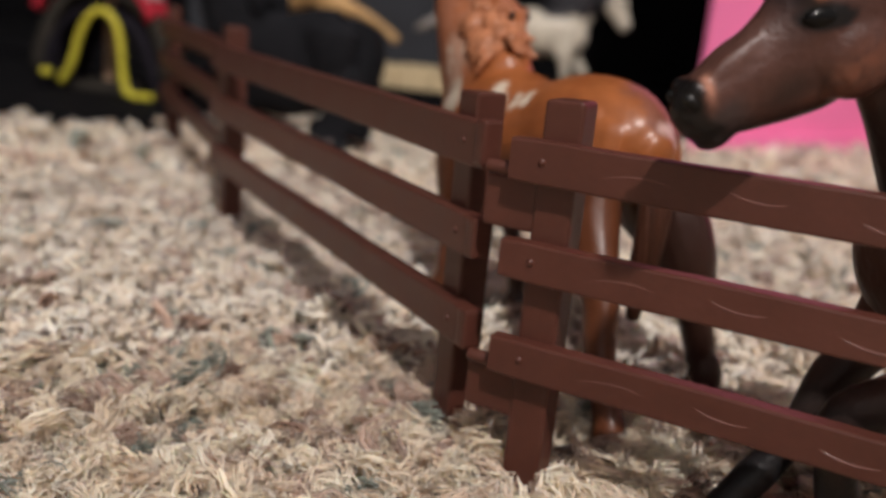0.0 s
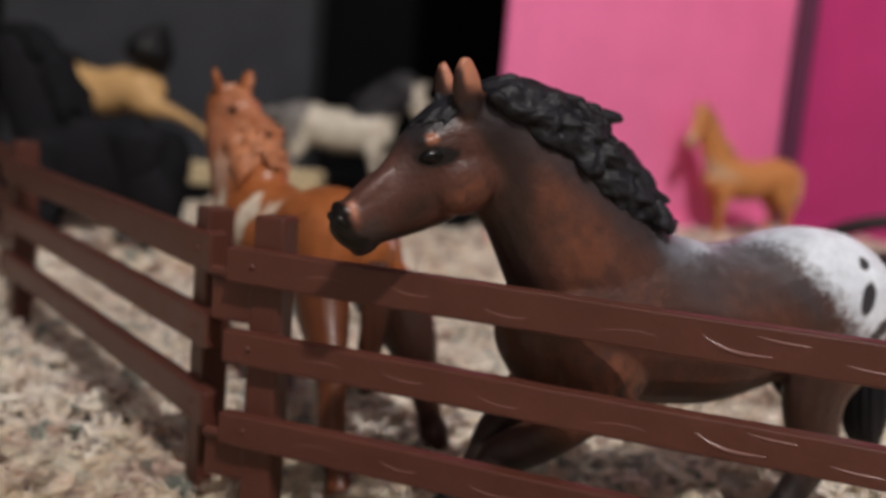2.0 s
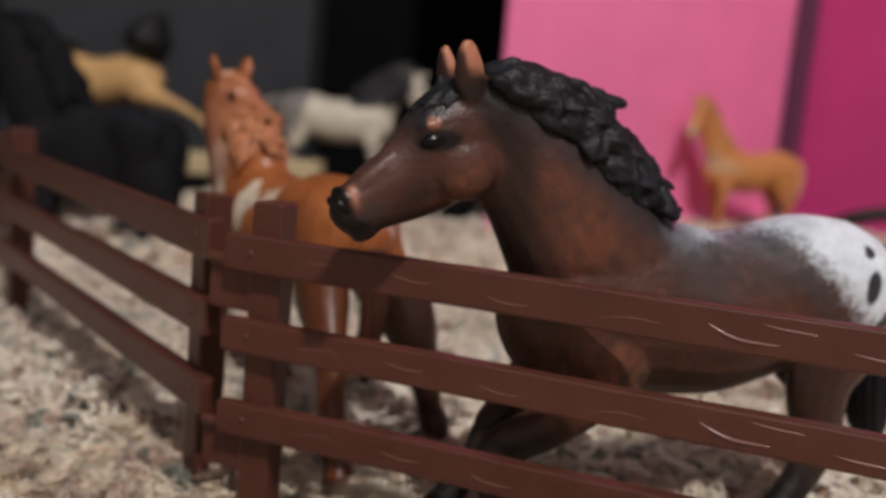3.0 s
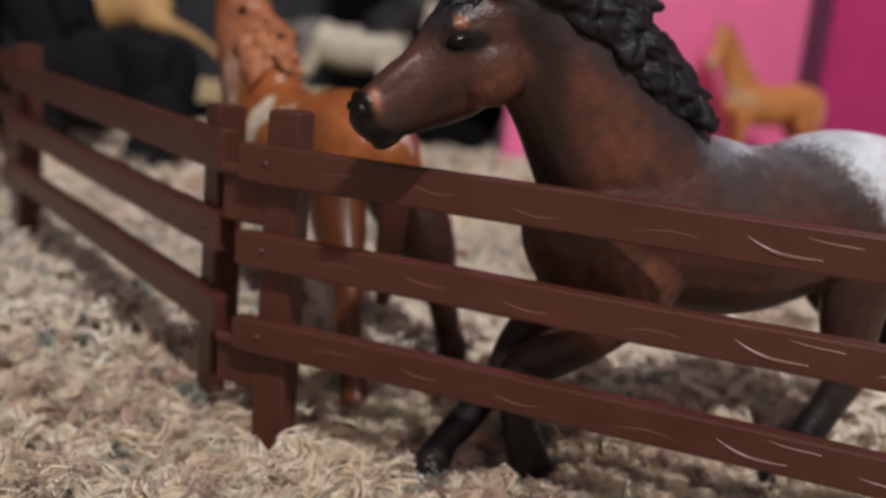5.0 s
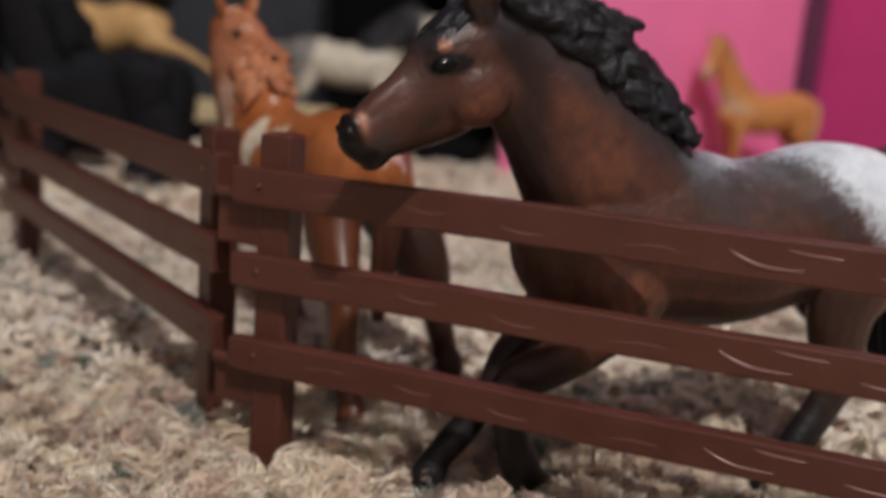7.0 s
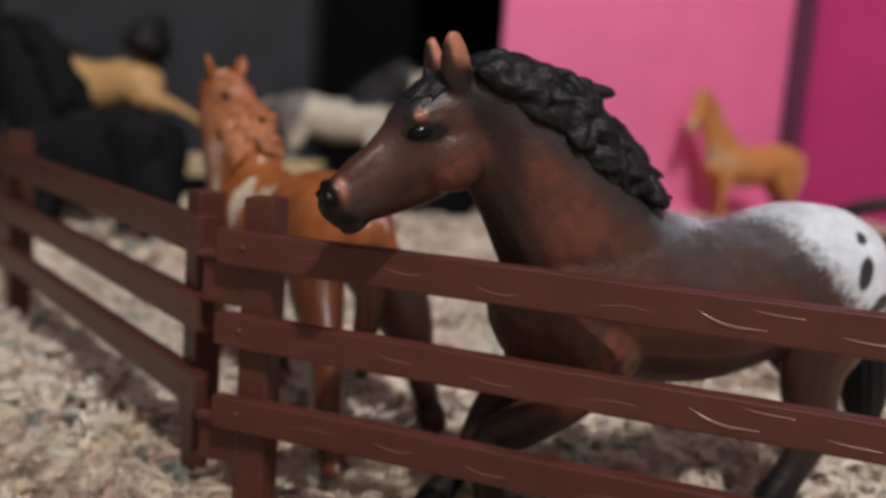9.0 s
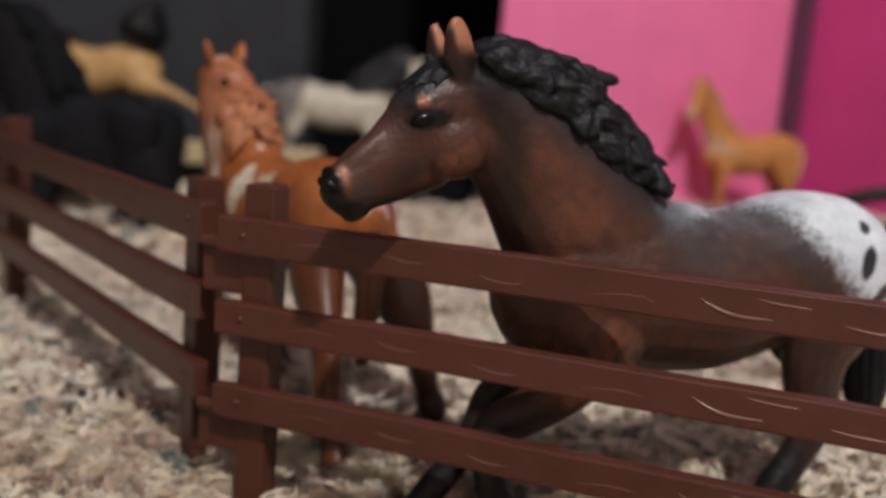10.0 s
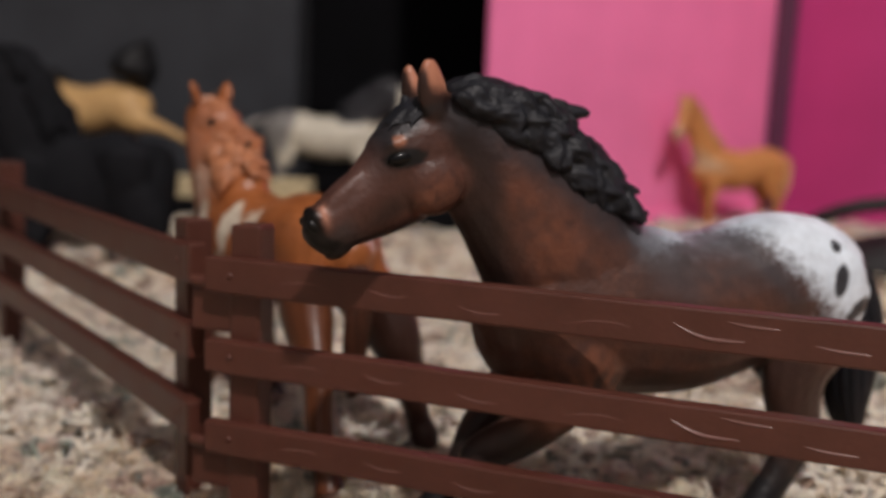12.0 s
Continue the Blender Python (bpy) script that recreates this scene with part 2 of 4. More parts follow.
HIND_L = [(-4.6, 0.7, 6.1, 1.5, 0.75), (-4.35, 0.85, 5.0, 1.2, 0.65), (-4.05, 0.85, 4.1, 0.92, 0.52), (-4.15, 0.8, 3.3, 0.72, 0.46), (-4.35, 0.8, 2.6, 0.54, 0.4), (-3.95, 0.8, 1.8, 0.41, 0.34), (-3.45, 0.8, 1.1, 0.42, 0.36), (-3.15, 0.8, 0.65, 0.4, 0.34), (-2.8, 0.8, 0.3, 0.44, 0.42), (-2.7, 0.8, -0.15, 0.5, 0.46)]
HIND_R = [(-4.6, -0.7, 6.1, 1.5, 0.75), (-4.8, -0.85, 5.0, 1.2, 0.65), (-5.1, -0.85, 4.1, 0.85, 0.52), (-5.7, -0.8, 3.3, 0.55, 0.42), (-6.1, -0.8, 2.7, 0.4, 0.32), (-5.9, -0.8, 1.8, 0.3, 0.27), (-5.6, -0.8, 1.1, 0.33, 0.3), (-5.35, -0.8, 0.65, 0.3, 0.28), (-5.1, -0.8, 0.3, 0.4, 0.38), (-5.0, -0.8, -0.15, 0.46, 0.42)]
STAND_L = [(x, y, z, a, b) for x, y, z, a, b in [(1.6, 0.75, 5.4, 1.1, 0.5), (1.8, 0.9, 4.3, 0.8, 0.48), (1.9, 0.85, 3.4, 0.5, 0.4), (1.9, 0.8, 2.7, 0.4, 0.34), (1.9, 0.8, 1.8, 0.27, 0.24), (1.9, 0.8, 1.0, 0.33, 0.3), (2.0, 0.8, 0.55, 0.28, 0.27), (2.1, 0.8, 0.2, 0.42, 0.4), (2.1, 0.8, -0.1, 0.46, 0.42)]]
BACK_L = [(-4.6, 0.7, 6.1, 1.5, 0.75), (-4.6, 0.85, 4.9, 1.2, 0.62), (-4.5, 0.85, 4.0, 0.85, 0.5), (-5.0, 0.8, 3.2, 0.55, 0.4), (-5.3, 0.8, 2.6, 0.46, 0.34), (-5.2, 0.8, 1.7, 0.3, 0.26), (-5.1, 0.8, 1.0, 0.33, 0.3), (-4.95, 0.8, 0.6, 0.3, 0.28), (-4.8, 0.8, 0.25, 0.42, 0.4), (-4.75, 0.8, -0.1, 0.46, 0.44)]


def mirrored(leg, shift=0.0):
    """The other side's leg, its foot set ahead by shift."""
    top = leg[0][2]
    return [(x + shift * (1 - z / top), -y, z, a, b) for x, y, z, a, b in leg]


TAIL = [(-6.0, 0, 6.5, 0.25), (-6.5, -0.1, 6.3, 0.32), (-6.95, -0.2, 5.6, 0.45), (-7.15, -0.3, 4.7, 0.6), (-7.1, -0.4, 3.6, 0.68), (-7.2, -0.5, 2.6, 0.55), (-7.5, -0.5, 1.8, 0.25)]


def toy_horse(name, coat, at, heading, size=1.0, torso=TORSO, neck=NECK, nose=(6.85, 0, 7.1), legs=None, tail=TAIL,
              locks=26, lock_len=1.5, lock_thick=0.2, seed=1, voxel=0.09, mat=None, mane_colour=(0.012, 0.011, 0.012), tail_colour=None,
              label="", lean=0.0, fringe=True, mane_side=-1.0, tail_strands=14,
              mane_lines=None, rounds=10, lock_top=1.0, head_size=1.0, head_wide=1.0, ear_out=0.4, ear_splay=0.08):
    """A moulded toy horse: skin, mane locks, ears and eyes in one mesh; coat(v, normal-free places) gives its paint."""
    rnd = random.Random(seed)
    legs = legs or [FORE_L, FORE_R, HIND_L, HIND_R]
    pieces = []
    t = spline(torso, 4)
    pieces.append(loft(np.c_[t[:, 0], 0 * t[:, 0], t[:, 1]], t[:, 3], t[:, 2], (0, 1, 0), ring=22))
    nk = spline(neck, 5)
    d = nk[-1, :3] - nk[0, :3]
    side = np.cross((0, 0, 1), d)
    side /= np.linalg.norm(side)
    pieces.append(loft(nk[:, :3], nk[:, 4], nk[:, 3], side, ring=20))
    poll = np.array(neck[-1][:3]) + np.array((-0.06, 0, -0.15))
    axis = np.array(nose, float) - poll
    axis = axis / np.linalg.norm(axis)
    hside = np.cross((0, 0, 1), axis)
    hside /= np.linalg.norm(hside)
    hup = np.cross(axis, hside)
    h = spline(HEAD, 5)
    hp = poll + head_size * (h[:, :1] * axis + h[:, 1:2] * hup)
    pieces.append(loft(hp, h[:, 3] * head_size * head_wide, h[:, 2] * head_size, hside, ring=20))
    at_head = lambda s, w, u: poll + head_size * (s * axis + w * head_wide * hside + u * hup)
    axes = np.array([axis, hside, hup])
    slant = np.array([axis * 0.85 + hup * 0.53, hside, hup * 0.85 - axis * 0.53])
    for k in (1, -1):
        pieces.append(ball(at_head(0.95, 0.41 * k, -0.52), (0.66, 0.33, 0.6), axes))
        pieces.append(ball(at_head(1.02, 0.39 * k, 0.5), (0.28, 0.15, 0.12), slant))
        pieces.append(ball(at_head(3.0, 0.22 * k, 0.34), (0.2, 0.19, 0.3), axes))
        pieces.append(ball(at_head(1.75, 0.34 * k, 0.0), (0.55, 0.12, 0.12), axes))
        pieces.append(ball(at_head(2.3, 0.2 * k, 0.42), (0.7, 0.14, 0.2), axes))
    pieces.append(ball(at_head(3.0, 0, -0.29), (0.36, 0.28, 0.19), axes))
    pieces.append(ball(at_head(3.12, 0, -0.04), (0.27, 0.34, 0.2), axes))
    throat = (np.array(neck[-2][:3]) + at_head(0.9, 0, -1.0)) / 2
    pieces.append(ball(throat + np.array((0, 0, -0.25)), (0.45, 0.42, 0.45)))
    for leg in legs:
        g = spline(leg, 4)
        pieces.append(loft(g[:, :3], g[:, 4], g[:, 3], (0, 1, 0), ring=14))
    # muscle forms
    for k in (1, -1):
        pieces.append(ball((1.9, 0.85 * k, 5.2), (0.85, 0.4, 1.1)))
        pieces.append(ball((-4.5, 0.95 * k, 5.9), (1.25, 0.6, 1.3)))
    # ears
    ears = []
    for k in (1, -1):
        a = at_head(0.1 if k > 0 else 0.16, ear_out * k, 0.36)
        up = hup * 0.89 - axis * 0.45 + hside * ear_splay * k
        up /= np.linalg.norm(up)
        steps = np.linspace(0, 1, 13)
        p = a + up * (steps[:, None] * (1.04 if k > 0 else 1.0)) + axis * (0.05 * np.sin(steps * math.pi))[:, None]
        w = (0.33 if k > 0 else 0.22) * np.sin((0.17 + 0.75 * steps) * math.pi) ** 0.65
        wide = axis * 0.87 + hup * 0.45 + hside * (0.25 if k > 0 else -0.5)
        ears.append(loft(p, w, 0.17 * np.sin((0.25 + 0.65 * steps) * math.pi) ** 0.6, wide, ring=14))
    body_v, body_f = fused(pieces + ears, voxel, rounds)
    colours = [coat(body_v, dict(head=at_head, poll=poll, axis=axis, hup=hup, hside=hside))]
    sets = [(body_v, body_f)]

    def add(piece, colour):
        sets.append(piece)
        colours.append(np.tile(np.array(colour, float)[None], (len(piece[0]), 1)))

    # eyes and nostrils
    for k in (1, -1):
        add(ball(at_head(3.12, 0.25 * k, 0.34), (0.13, 0.105, 0.22), np.array([axis * 0.9 - hup * 0.43, hside, hup * 0.9 + axis * 0.43])), (0.0015, 0.0015, 0.0015))
    skin_faces = sum(len(q[1]) for q in sets)
    for k in (1, -1):
        add(ball(at_head(1.12, 0.47 * k, 0.24), (0.33, 0.11, 0.15), slant), (0.003, 0.003, 0.003))
    eye_faces = sum(len(q[1]) for q in sets)
    # mane: sculpted wavy locks that follow the neck's skin backwards and down
    crest = spline(neck, 14)
    tangent = np.gradient(crest[:, :3], axis=0)
    tangent /= np.linalg.norm(tangent, axis=1)[:, None]
    outer = np.cross(tangent, side)
    n = len(crest)
    step_len = np.linalg.norm(crest[1, :3] - crest[0, :3])
    hair = []
    for i in range(0 if mane_lines else locks):
        for row in (0, 1, 2, 3):
            L = lock_len * rnd.uniform(0.8, 1.2)
            reach = L / step_len
            q0 = reach * 0.8 + (lock_top * (n - 1) - reach * 0.8) * min(1, (i + 0.25 * row + rnd.random() * 0.5 + 0.4) / locks)
            wave, flip = rnd.uniform(0, 6.28), rnd.uniform(0, 1) ** 3
            phi0, phi1 = ((0.15, 0.95 if mane_side > 0 else 0.72), (0.05, rnd.uniform(0.0, 0.45)), (-0.05, rnd.uniform(-0.4, 0.0)), (-0.15, -1.1))[row]
            pts = []
            for s in np.linspace(0, 1, 13):
                q = min(max(q0 - s * reach, 0), n - 1)
                c = crest[int(q)] + (crest[min(int(q) + 1, n - 1)] - crest[int(q)]) * (q - int(q))
                o = outer[int(q)]
                phi = phi0 + (phi1 - phi0) * s + 0.12 * math.sin(wave + 7 * s)
                bulge = 0.04 + 0.1 * math.sin(wave + 9 * s) * (0.4 + s)
                bulge += 0.22 * math.sin(s * 2.6) + 0.45 * flip * s * s if row in (1, 2) else 0.1 * math.sin(s * 3.1)
                pts.append(c[:3] + o * (c[3] * 0.97 + bulge) * math.cos(phi) + side * (c[4] * 0.97 + bulge) * math.sin(phi))
            r = lock_thick * np.sin(np.linspace(0.5, math.pi * 0.96, 13)) ** 0.6 + 0.025
            hair.append(loft(pts, r, r * 0.8, side, ring=8))
    for i in range(0 if mane_lines or lock_top < 1 else 7):
        w0 = -0.3 + 0.1 * i
        far, near = crest[-13], crest[-3]
        ends = [at_head(0.12, w0, 0.66), at_head(-0.3, w0 * 1.1, 0.66 + 0.08 * math.sin(3 * i)),
                near[:3] + outer[-3] * (near[3] - 0.02) + side * w0, far[:3] + outer[-13] * (far[3] + 0.02 + 0.1 * math.sin(2.3 * i)) + side * w0 * 1.4]
        pts = spline(ends, 5)
        hair.append(loft(pts, [lock_thick * 0.95] * len(pts), [lock_thick * 0.8] * len(pts), side, ring=8))
    if mane_lines:
        # a thick mane between two lines of the profile: locks of three twisted strands flowing back from the poll
        outer_line, inner_line = spline(mane_lines[0], 12), spline(mane_lines[1], 12)

        def on_mane(q, v, lift, far):
            q = min(max(q, 0.0), 0.955)
            o = outer_line[min(int(q * (len(outer_line) - 1)), len(outer_line) - 1)]
            e = inner_line[min(int(q * (len(inner_line) - 1)), len(inner_line) - 1)]
            half = 0.5 + 0.28 * q
            d = o - e
            d = d / (np.linalg.norm(d) + 1e-9)
            p = e + (o - e) * math.sin(min(max(v, -0.15), 1.12) * 1.5708) + d * lift * v
            return np.array((p[0], far * (half * math.cos(min(max(v, 0), 1) * 1.45) + lift), p[1]))

        for far in (1, -1):
            for row in range(5 if far > 0 else 4):
                for i in range(10):
                    q0 = (i + 0.5 * (row % 2) + rnd.uniform(-0.25, 0.25)) / 10 - 0.1
                    v0 = (0.95, 0.72, 0.5, 0.28, 0.1)[row] + rnd.uniform(-0.06, 0.06)
                    dq, dv = rnd.uniform(0.17, 0.28), rnd.uniform(-0.3, -0.05) + (0.3 if row == 0 and rnd.random() < 0.5 else 0)
                    kick, wave, amp = rnd.uniform(0, 0.14), rnd.uniform(0, 6.28), rnd.uniform(0.07, 0.14)
                    size_l = lock_thick * rnd.uniform(0.8, 1.2) * min(1.0, 1.5 - q0)
                    for st in range(3):
                        pts = []
                        for s in np.linspace(0, 1, 12):
                            tw = st * 2.094 + 1.3 * s + wave
                            taper = math.sin(0.45 + 2.45 * s)
                            pts.append(on_mane(q0 + dq * s + 0.012 * math.cos(tw), v0 + dv * s + amp * math.sin(2.5 * q0 * 6.28 + 0.6 * wave + 8.5 * s) + 0.085 * taper * math.sin(tw),
                                               0.03 + kick * s * s + 0.07 * math.sin(wave + 2 + 7.5 * s) + 0.06 * taper * math.cos(tw), far))
                        r = size_l * 0.58 * np.sin(np.linspace(0.5, 2.95, 12)) ** 0.7 + 0.012
                        hair.append(loft(pts, r, r, side, ring=6))
        # one lock kicks out behind the crest
        for st in range(3):
            pts = [on_mane(0.42 + 0.06 * s, 1.0, 0.0, 1) * (1, 0, 1) + np.array((-0.62 * s, 0.05 * math.cos(2.1 * st), 0.36 * s - 0.12 * s * s + 0.06 * math.sin(2.1 * st))) for s in np.linspace(-0.2, 1, 9)]
            r = 0.15 * np.sin(np.linspace(0.8, 2.95, 9)) + 0.01
            hair.append(loft(pts, r, r, side, ring=6))
        core = [on_mane(q, 0.55, -0.1, 1) * (1, 0, 1) for q in np.linspace(0.02, 0.97, 22)]
        hair.append(loft(core, np.linspace(0.42, 0.5, 22), 0.3 * np.sin(np.linspace(0.6, 2.9, 22)) + 0.1, side, ring=12))
    if fringe:
        for i in range(12):
            w0 = -0.28 + 0.062 * i
            L = rnd.uniform(1.0, 1.35) * (1 - 0.75 * abs(w0))
            pts = []
            for s in np.linspace(0, 1, 10):
                sa = -0.15 + (L + 0.15) * s
                w = w0 * (0.9 + 0.2 * s) + 0.03 * math.sin(7 * s + 1.7 * i)
                top = np.interp(sa, [-0.2, 0.45, 0.95, 1.35, 1.8], [0.7, 0.84, 0.89, 0.8, 0.71])
                pts.append(at_head(sa, w, top * math.sqrt(max(0.1, 1 - (w / 0.6) ** 2)) + 0.0 + 0.02 * math.sin(9 * s + i)))
            r = 0.085 * np.sin(np.linspace(0.7, 3.0, 10)) + 0.012
            hair.append(loft(pts, r, r * 0.8, hside, ring=7))
        for i in range(4):
            pts = [at_head(0.34 - 0.1 * s - 0.05 * i, -0.1 - 0.1 * i, 0.74 + 0.26 * s - 0.05 * i) for s in np.linspace(0, 1, 6)]
            r = 0.11 * np.sin(np.linspace(0.9, 2.9, 6)) + 0.01
            hair.append(loft(pts, r, r, hside, ring=6))
    first_hair = sum(len(q[1]) for q in sets)
    if hair:
        hv, hf = fused(hair, voxel * 0.75, 1)
        sets.append((hv, hf))
        colours.append(np.array(mane_colour)[None] * (1.0 + 0.5 * grain(hv, 3.0, 4.4))[:, None])
    # tail: strands round one core
    tl = spline(tail, 6)
    tc = tail_colour or mane_colour
    add(loft(tl[:, :3], tl[:, 3] * 0.75, tl[:, 3] * 0.6, (0, 1, 0), ring=12), tc)
    for i in range(tail_strands):
        g = i / tail_strands * 6.283
        off = np.stack([0.55 * np.cos(g + 2.0 * np.linspace(0, 1, len(tl))), 0.7 * np.sin(g + 2.0 * np.linspace(0, 1, len(tl))), 0 * tl[:, 0]], 1) * tl[:, 3:4]
        r = 0.26 * tl[:, 3] + 0.03
        add(loft(tl[:, :3] + off, r, r, (0, 1, 0), ring=7), np.array(tc) * rnd.uniform(0.75, 1.4))
    v, f = joined(sets)
    me = bpy.data.meshes.new(name)
    me.from_pydata((v * CM * size).tolist(), [], f)
    me.polygons.foreach_set("use_smooth", [True] * len(me.polygons))
    c = np.vstack(colours)
    layer = me.attributes.new("coat", "FLOAT_COLOR", "POINT")
    layer.data.foreach_set("color", np.c_[np.clip(c, 0, 1), np.ones(len(c))].astype(np.float32).ravel())
    me.materials.append(mat or M_PAINT)
    me.materials.append(M_PAINT if mat == M_GLOSSY else M_MATTE if mat == M_MATTE else M_HAIR)
    me.materials.append(M_EYE)
    slots = np.zeros(len(me.polygons), np.int32)
    slots[skin_faces:eye_faces] = 2
    slots[first_hair:] = 1
    me.polygons.foreach_set("material_index", slots)
    me.update()
    ob = new(name, me)
    ob.matrix_basis = pose(at[0] * CM, at[1] * CM, at[2] * CM if len(at) > 2 else 0.0, lean, 0, heading)
    return tagged(ob, label, "toy horse", kind="thing")


MANE_OUT = [(4.4, 9.95), (4.0, 10.14), (3.45, 10.06), (2.97, 9.98), (2.5, 9.82), (2.12, 9.62), (1.84, 9.38), (1.48, 9.1), (1.15, 8.76), (0.75, 8.44), (0.5, 8.14), (0.32, 7.82), (0.14, 7.52)]
MANE_IN = [(4.5, 9.85), (4.15, 9.7), (3.74, 9.52), (3.29, 9.36), (2.82, 9.1), (2.42, 8.82), (2.0, 8.48), (1.58, 8.15), (1.1, 7.86), (0.65, 7.64), (0.3, 7.45)]


def coat_bay_appaloosa(v, k):
    """Bay body, sooty shading under the mane and before the white blanket, black points."""
    x, y, z = v.T
    n1, n2, n3 = grain(v, 1.1), grain(v, 4.0, 7.3), grain(v, 10.0, 2.1)
    c = np.tile(np.array((0.065, 0.028, 0.020))[None], (len(v), 1))
    c = blend(c, (0.15, 0.05, 0.026), step(n1 + 0.4 * n2 + 0.15 * n3, -0.1, 0.8) * 0.4)
    c = blend(c, (0.026, 0.015, 0.013), step(-n1 + 0.45 * n2 + 0.3 * n3, 0.1, 0.9) * 0.4)
    rel = v - k["poll"]
    s, u, w = rel @ k["axis"], rel @ k["hup"], np.abs(rel @ k["hside"])
    head = step(s, 0.1, 0.5) * step(w, 1.4, 1.0) * step(np.abs(u + 0.1), 1.5, 1.15)
    off = 1 - head
    # warm middle of the neck, throat and chest front darkened in the paint for shade
    c = blend(c, (0.16, 0.055, 0.028), np.exp(-((x - 2.6) ** 2 / 0.5 + (z - 7.1) ** 2 / 1.0)) * step(n2 + 0.3 * n3, -1.0, 0.6) * 0.55)
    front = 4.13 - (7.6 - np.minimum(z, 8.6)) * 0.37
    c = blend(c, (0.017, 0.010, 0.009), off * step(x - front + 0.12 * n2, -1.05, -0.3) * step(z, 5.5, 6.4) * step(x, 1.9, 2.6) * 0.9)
    # soot below the mane line, grey along the back
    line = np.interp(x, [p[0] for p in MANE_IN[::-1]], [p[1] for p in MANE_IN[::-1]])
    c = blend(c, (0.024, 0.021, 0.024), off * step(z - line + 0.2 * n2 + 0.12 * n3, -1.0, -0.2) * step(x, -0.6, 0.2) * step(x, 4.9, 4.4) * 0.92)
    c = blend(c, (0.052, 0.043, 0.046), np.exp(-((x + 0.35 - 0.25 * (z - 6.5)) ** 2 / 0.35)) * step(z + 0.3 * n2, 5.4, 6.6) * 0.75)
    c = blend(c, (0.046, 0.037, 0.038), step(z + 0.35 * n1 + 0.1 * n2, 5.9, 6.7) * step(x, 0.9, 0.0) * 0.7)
    # pale sheen of the lit topline, painted as colour
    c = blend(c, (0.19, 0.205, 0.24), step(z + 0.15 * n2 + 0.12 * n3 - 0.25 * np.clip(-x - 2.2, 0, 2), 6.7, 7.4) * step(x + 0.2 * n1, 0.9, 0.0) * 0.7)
    c = blend(c, (0.15, 0.06, 0.036), np.exp(-((x + 1.1) ** 2 / 0.6 + (z - 6.25) ** 2 / 0.22)) * step(n2 + 0.4 * n3, -0.6, 0.6) * 0.3)
    c = blend(c, (0.16, 0.065, 0.04), np.exp(-((x - 1.0) ** 2 / 0.35 + (z - 6.4) ** 2 / 0.25)) * step(n3 + 0.5 * n2, 0.0, 0.5) * 0.3)
    # belly, its underside shade put into the colour, and legs
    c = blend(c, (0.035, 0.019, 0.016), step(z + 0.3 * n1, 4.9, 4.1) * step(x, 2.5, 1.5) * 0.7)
    c = blend(c, (0.24, 0.085, 0.042), np.exp(-((x - 1.7) ** 2 / 0.5 + (z - 4.3) ** 2 / 0.7)) * step(n2, -0.6, 0.4) * 0.75)
    c = blend(c, (0.13, 0.05, 0.03), np.exp(-((x - 2.3) ** 2 / 0.5 + (z - 3.7) ** 2 / 0.4)) * 0.5)
    c = blend(c, (0.026, 0.018, 0.016), step(z + 0.3 * n1 + 0.8 * step(x, -1.5, -2.5), 3.7, 2.6))
    c = blend(c, (0.011, 0.010, 0.011), step(z + 0.3 * n1 + 0.5 * n2, 2.3, 1.5))
    # white blanket on the rump, stippled towards its rim, dark band before it
    depth = -x - 2.53 - 0.9 * (7.2 - z)
    fade = step(z + 0.4 * n3 + 0.25 * n1, 4.4, 5.7)
    c = blend(c, (0.045, 0.040, 0.044), np.exp(-((depth + 0.45) ** 2 / 0.12)) * step(z, 5.4, 6.2) * 0.7)
    white = step(depth + 0.2 * n1 + 0.3 * n3 + 0.15 * n2, -0.2, 0.85) * fade
    c = blend(c, (0.64, 0.71, 0.78), white)
    # bright rim of light along the back, painted as a thin pale band
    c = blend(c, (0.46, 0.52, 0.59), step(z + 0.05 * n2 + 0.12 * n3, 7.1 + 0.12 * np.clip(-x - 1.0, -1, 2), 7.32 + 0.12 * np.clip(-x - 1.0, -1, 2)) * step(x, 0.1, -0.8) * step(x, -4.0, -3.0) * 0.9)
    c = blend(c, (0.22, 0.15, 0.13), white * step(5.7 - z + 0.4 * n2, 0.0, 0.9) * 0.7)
    for sx, sz, a, d in ((-4.48, 6.32, 0.2, 0.36), (-4.5, 7.04, 0.14, 0.13), (-5.75, 6.4, 0.18, 0.32), (-5.3, 5.7, 0.42, 0.2), (-4.9, 5.45, 0.2, 0.22)):
        dd = ((x - sx + 0.25 * (z - sz)) / a) ** 2 + ((z - sz) / d) ** 2 + 0.3 * n2
        c = blend(c, (0.03, 0.03, 0.035), step(dd, 1.35, 0.7) * step(y, 0.0, 0.3))
    # head: ruddy cheek, shaded hollows and underjaw, lit nasal edge painted in, sooty forehead
    c = blend(c, (0.062, 0.026, 0.019), head * 0.8)
    c = blend(c, (0.17, 0.062, 0.035), head * np.exp(-((s - 1.15) ** 2 / 0.3 + (u + 0.62) ** 2 / 0.09)) * step(n2 + n3, -0.8, 0.5) * 0.75)
    c = blend(c, (0.10, 0.052, 0.043), head * np.exp(-((s - 2.1) ** 2 / 0.4 + (u - 0.45) ** 2 / 0.04)) * 0.8)
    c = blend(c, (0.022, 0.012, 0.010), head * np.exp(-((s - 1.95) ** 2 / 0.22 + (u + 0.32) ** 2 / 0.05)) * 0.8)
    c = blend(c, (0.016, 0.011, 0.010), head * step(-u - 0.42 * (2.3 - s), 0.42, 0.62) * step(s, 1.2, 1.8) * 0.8)
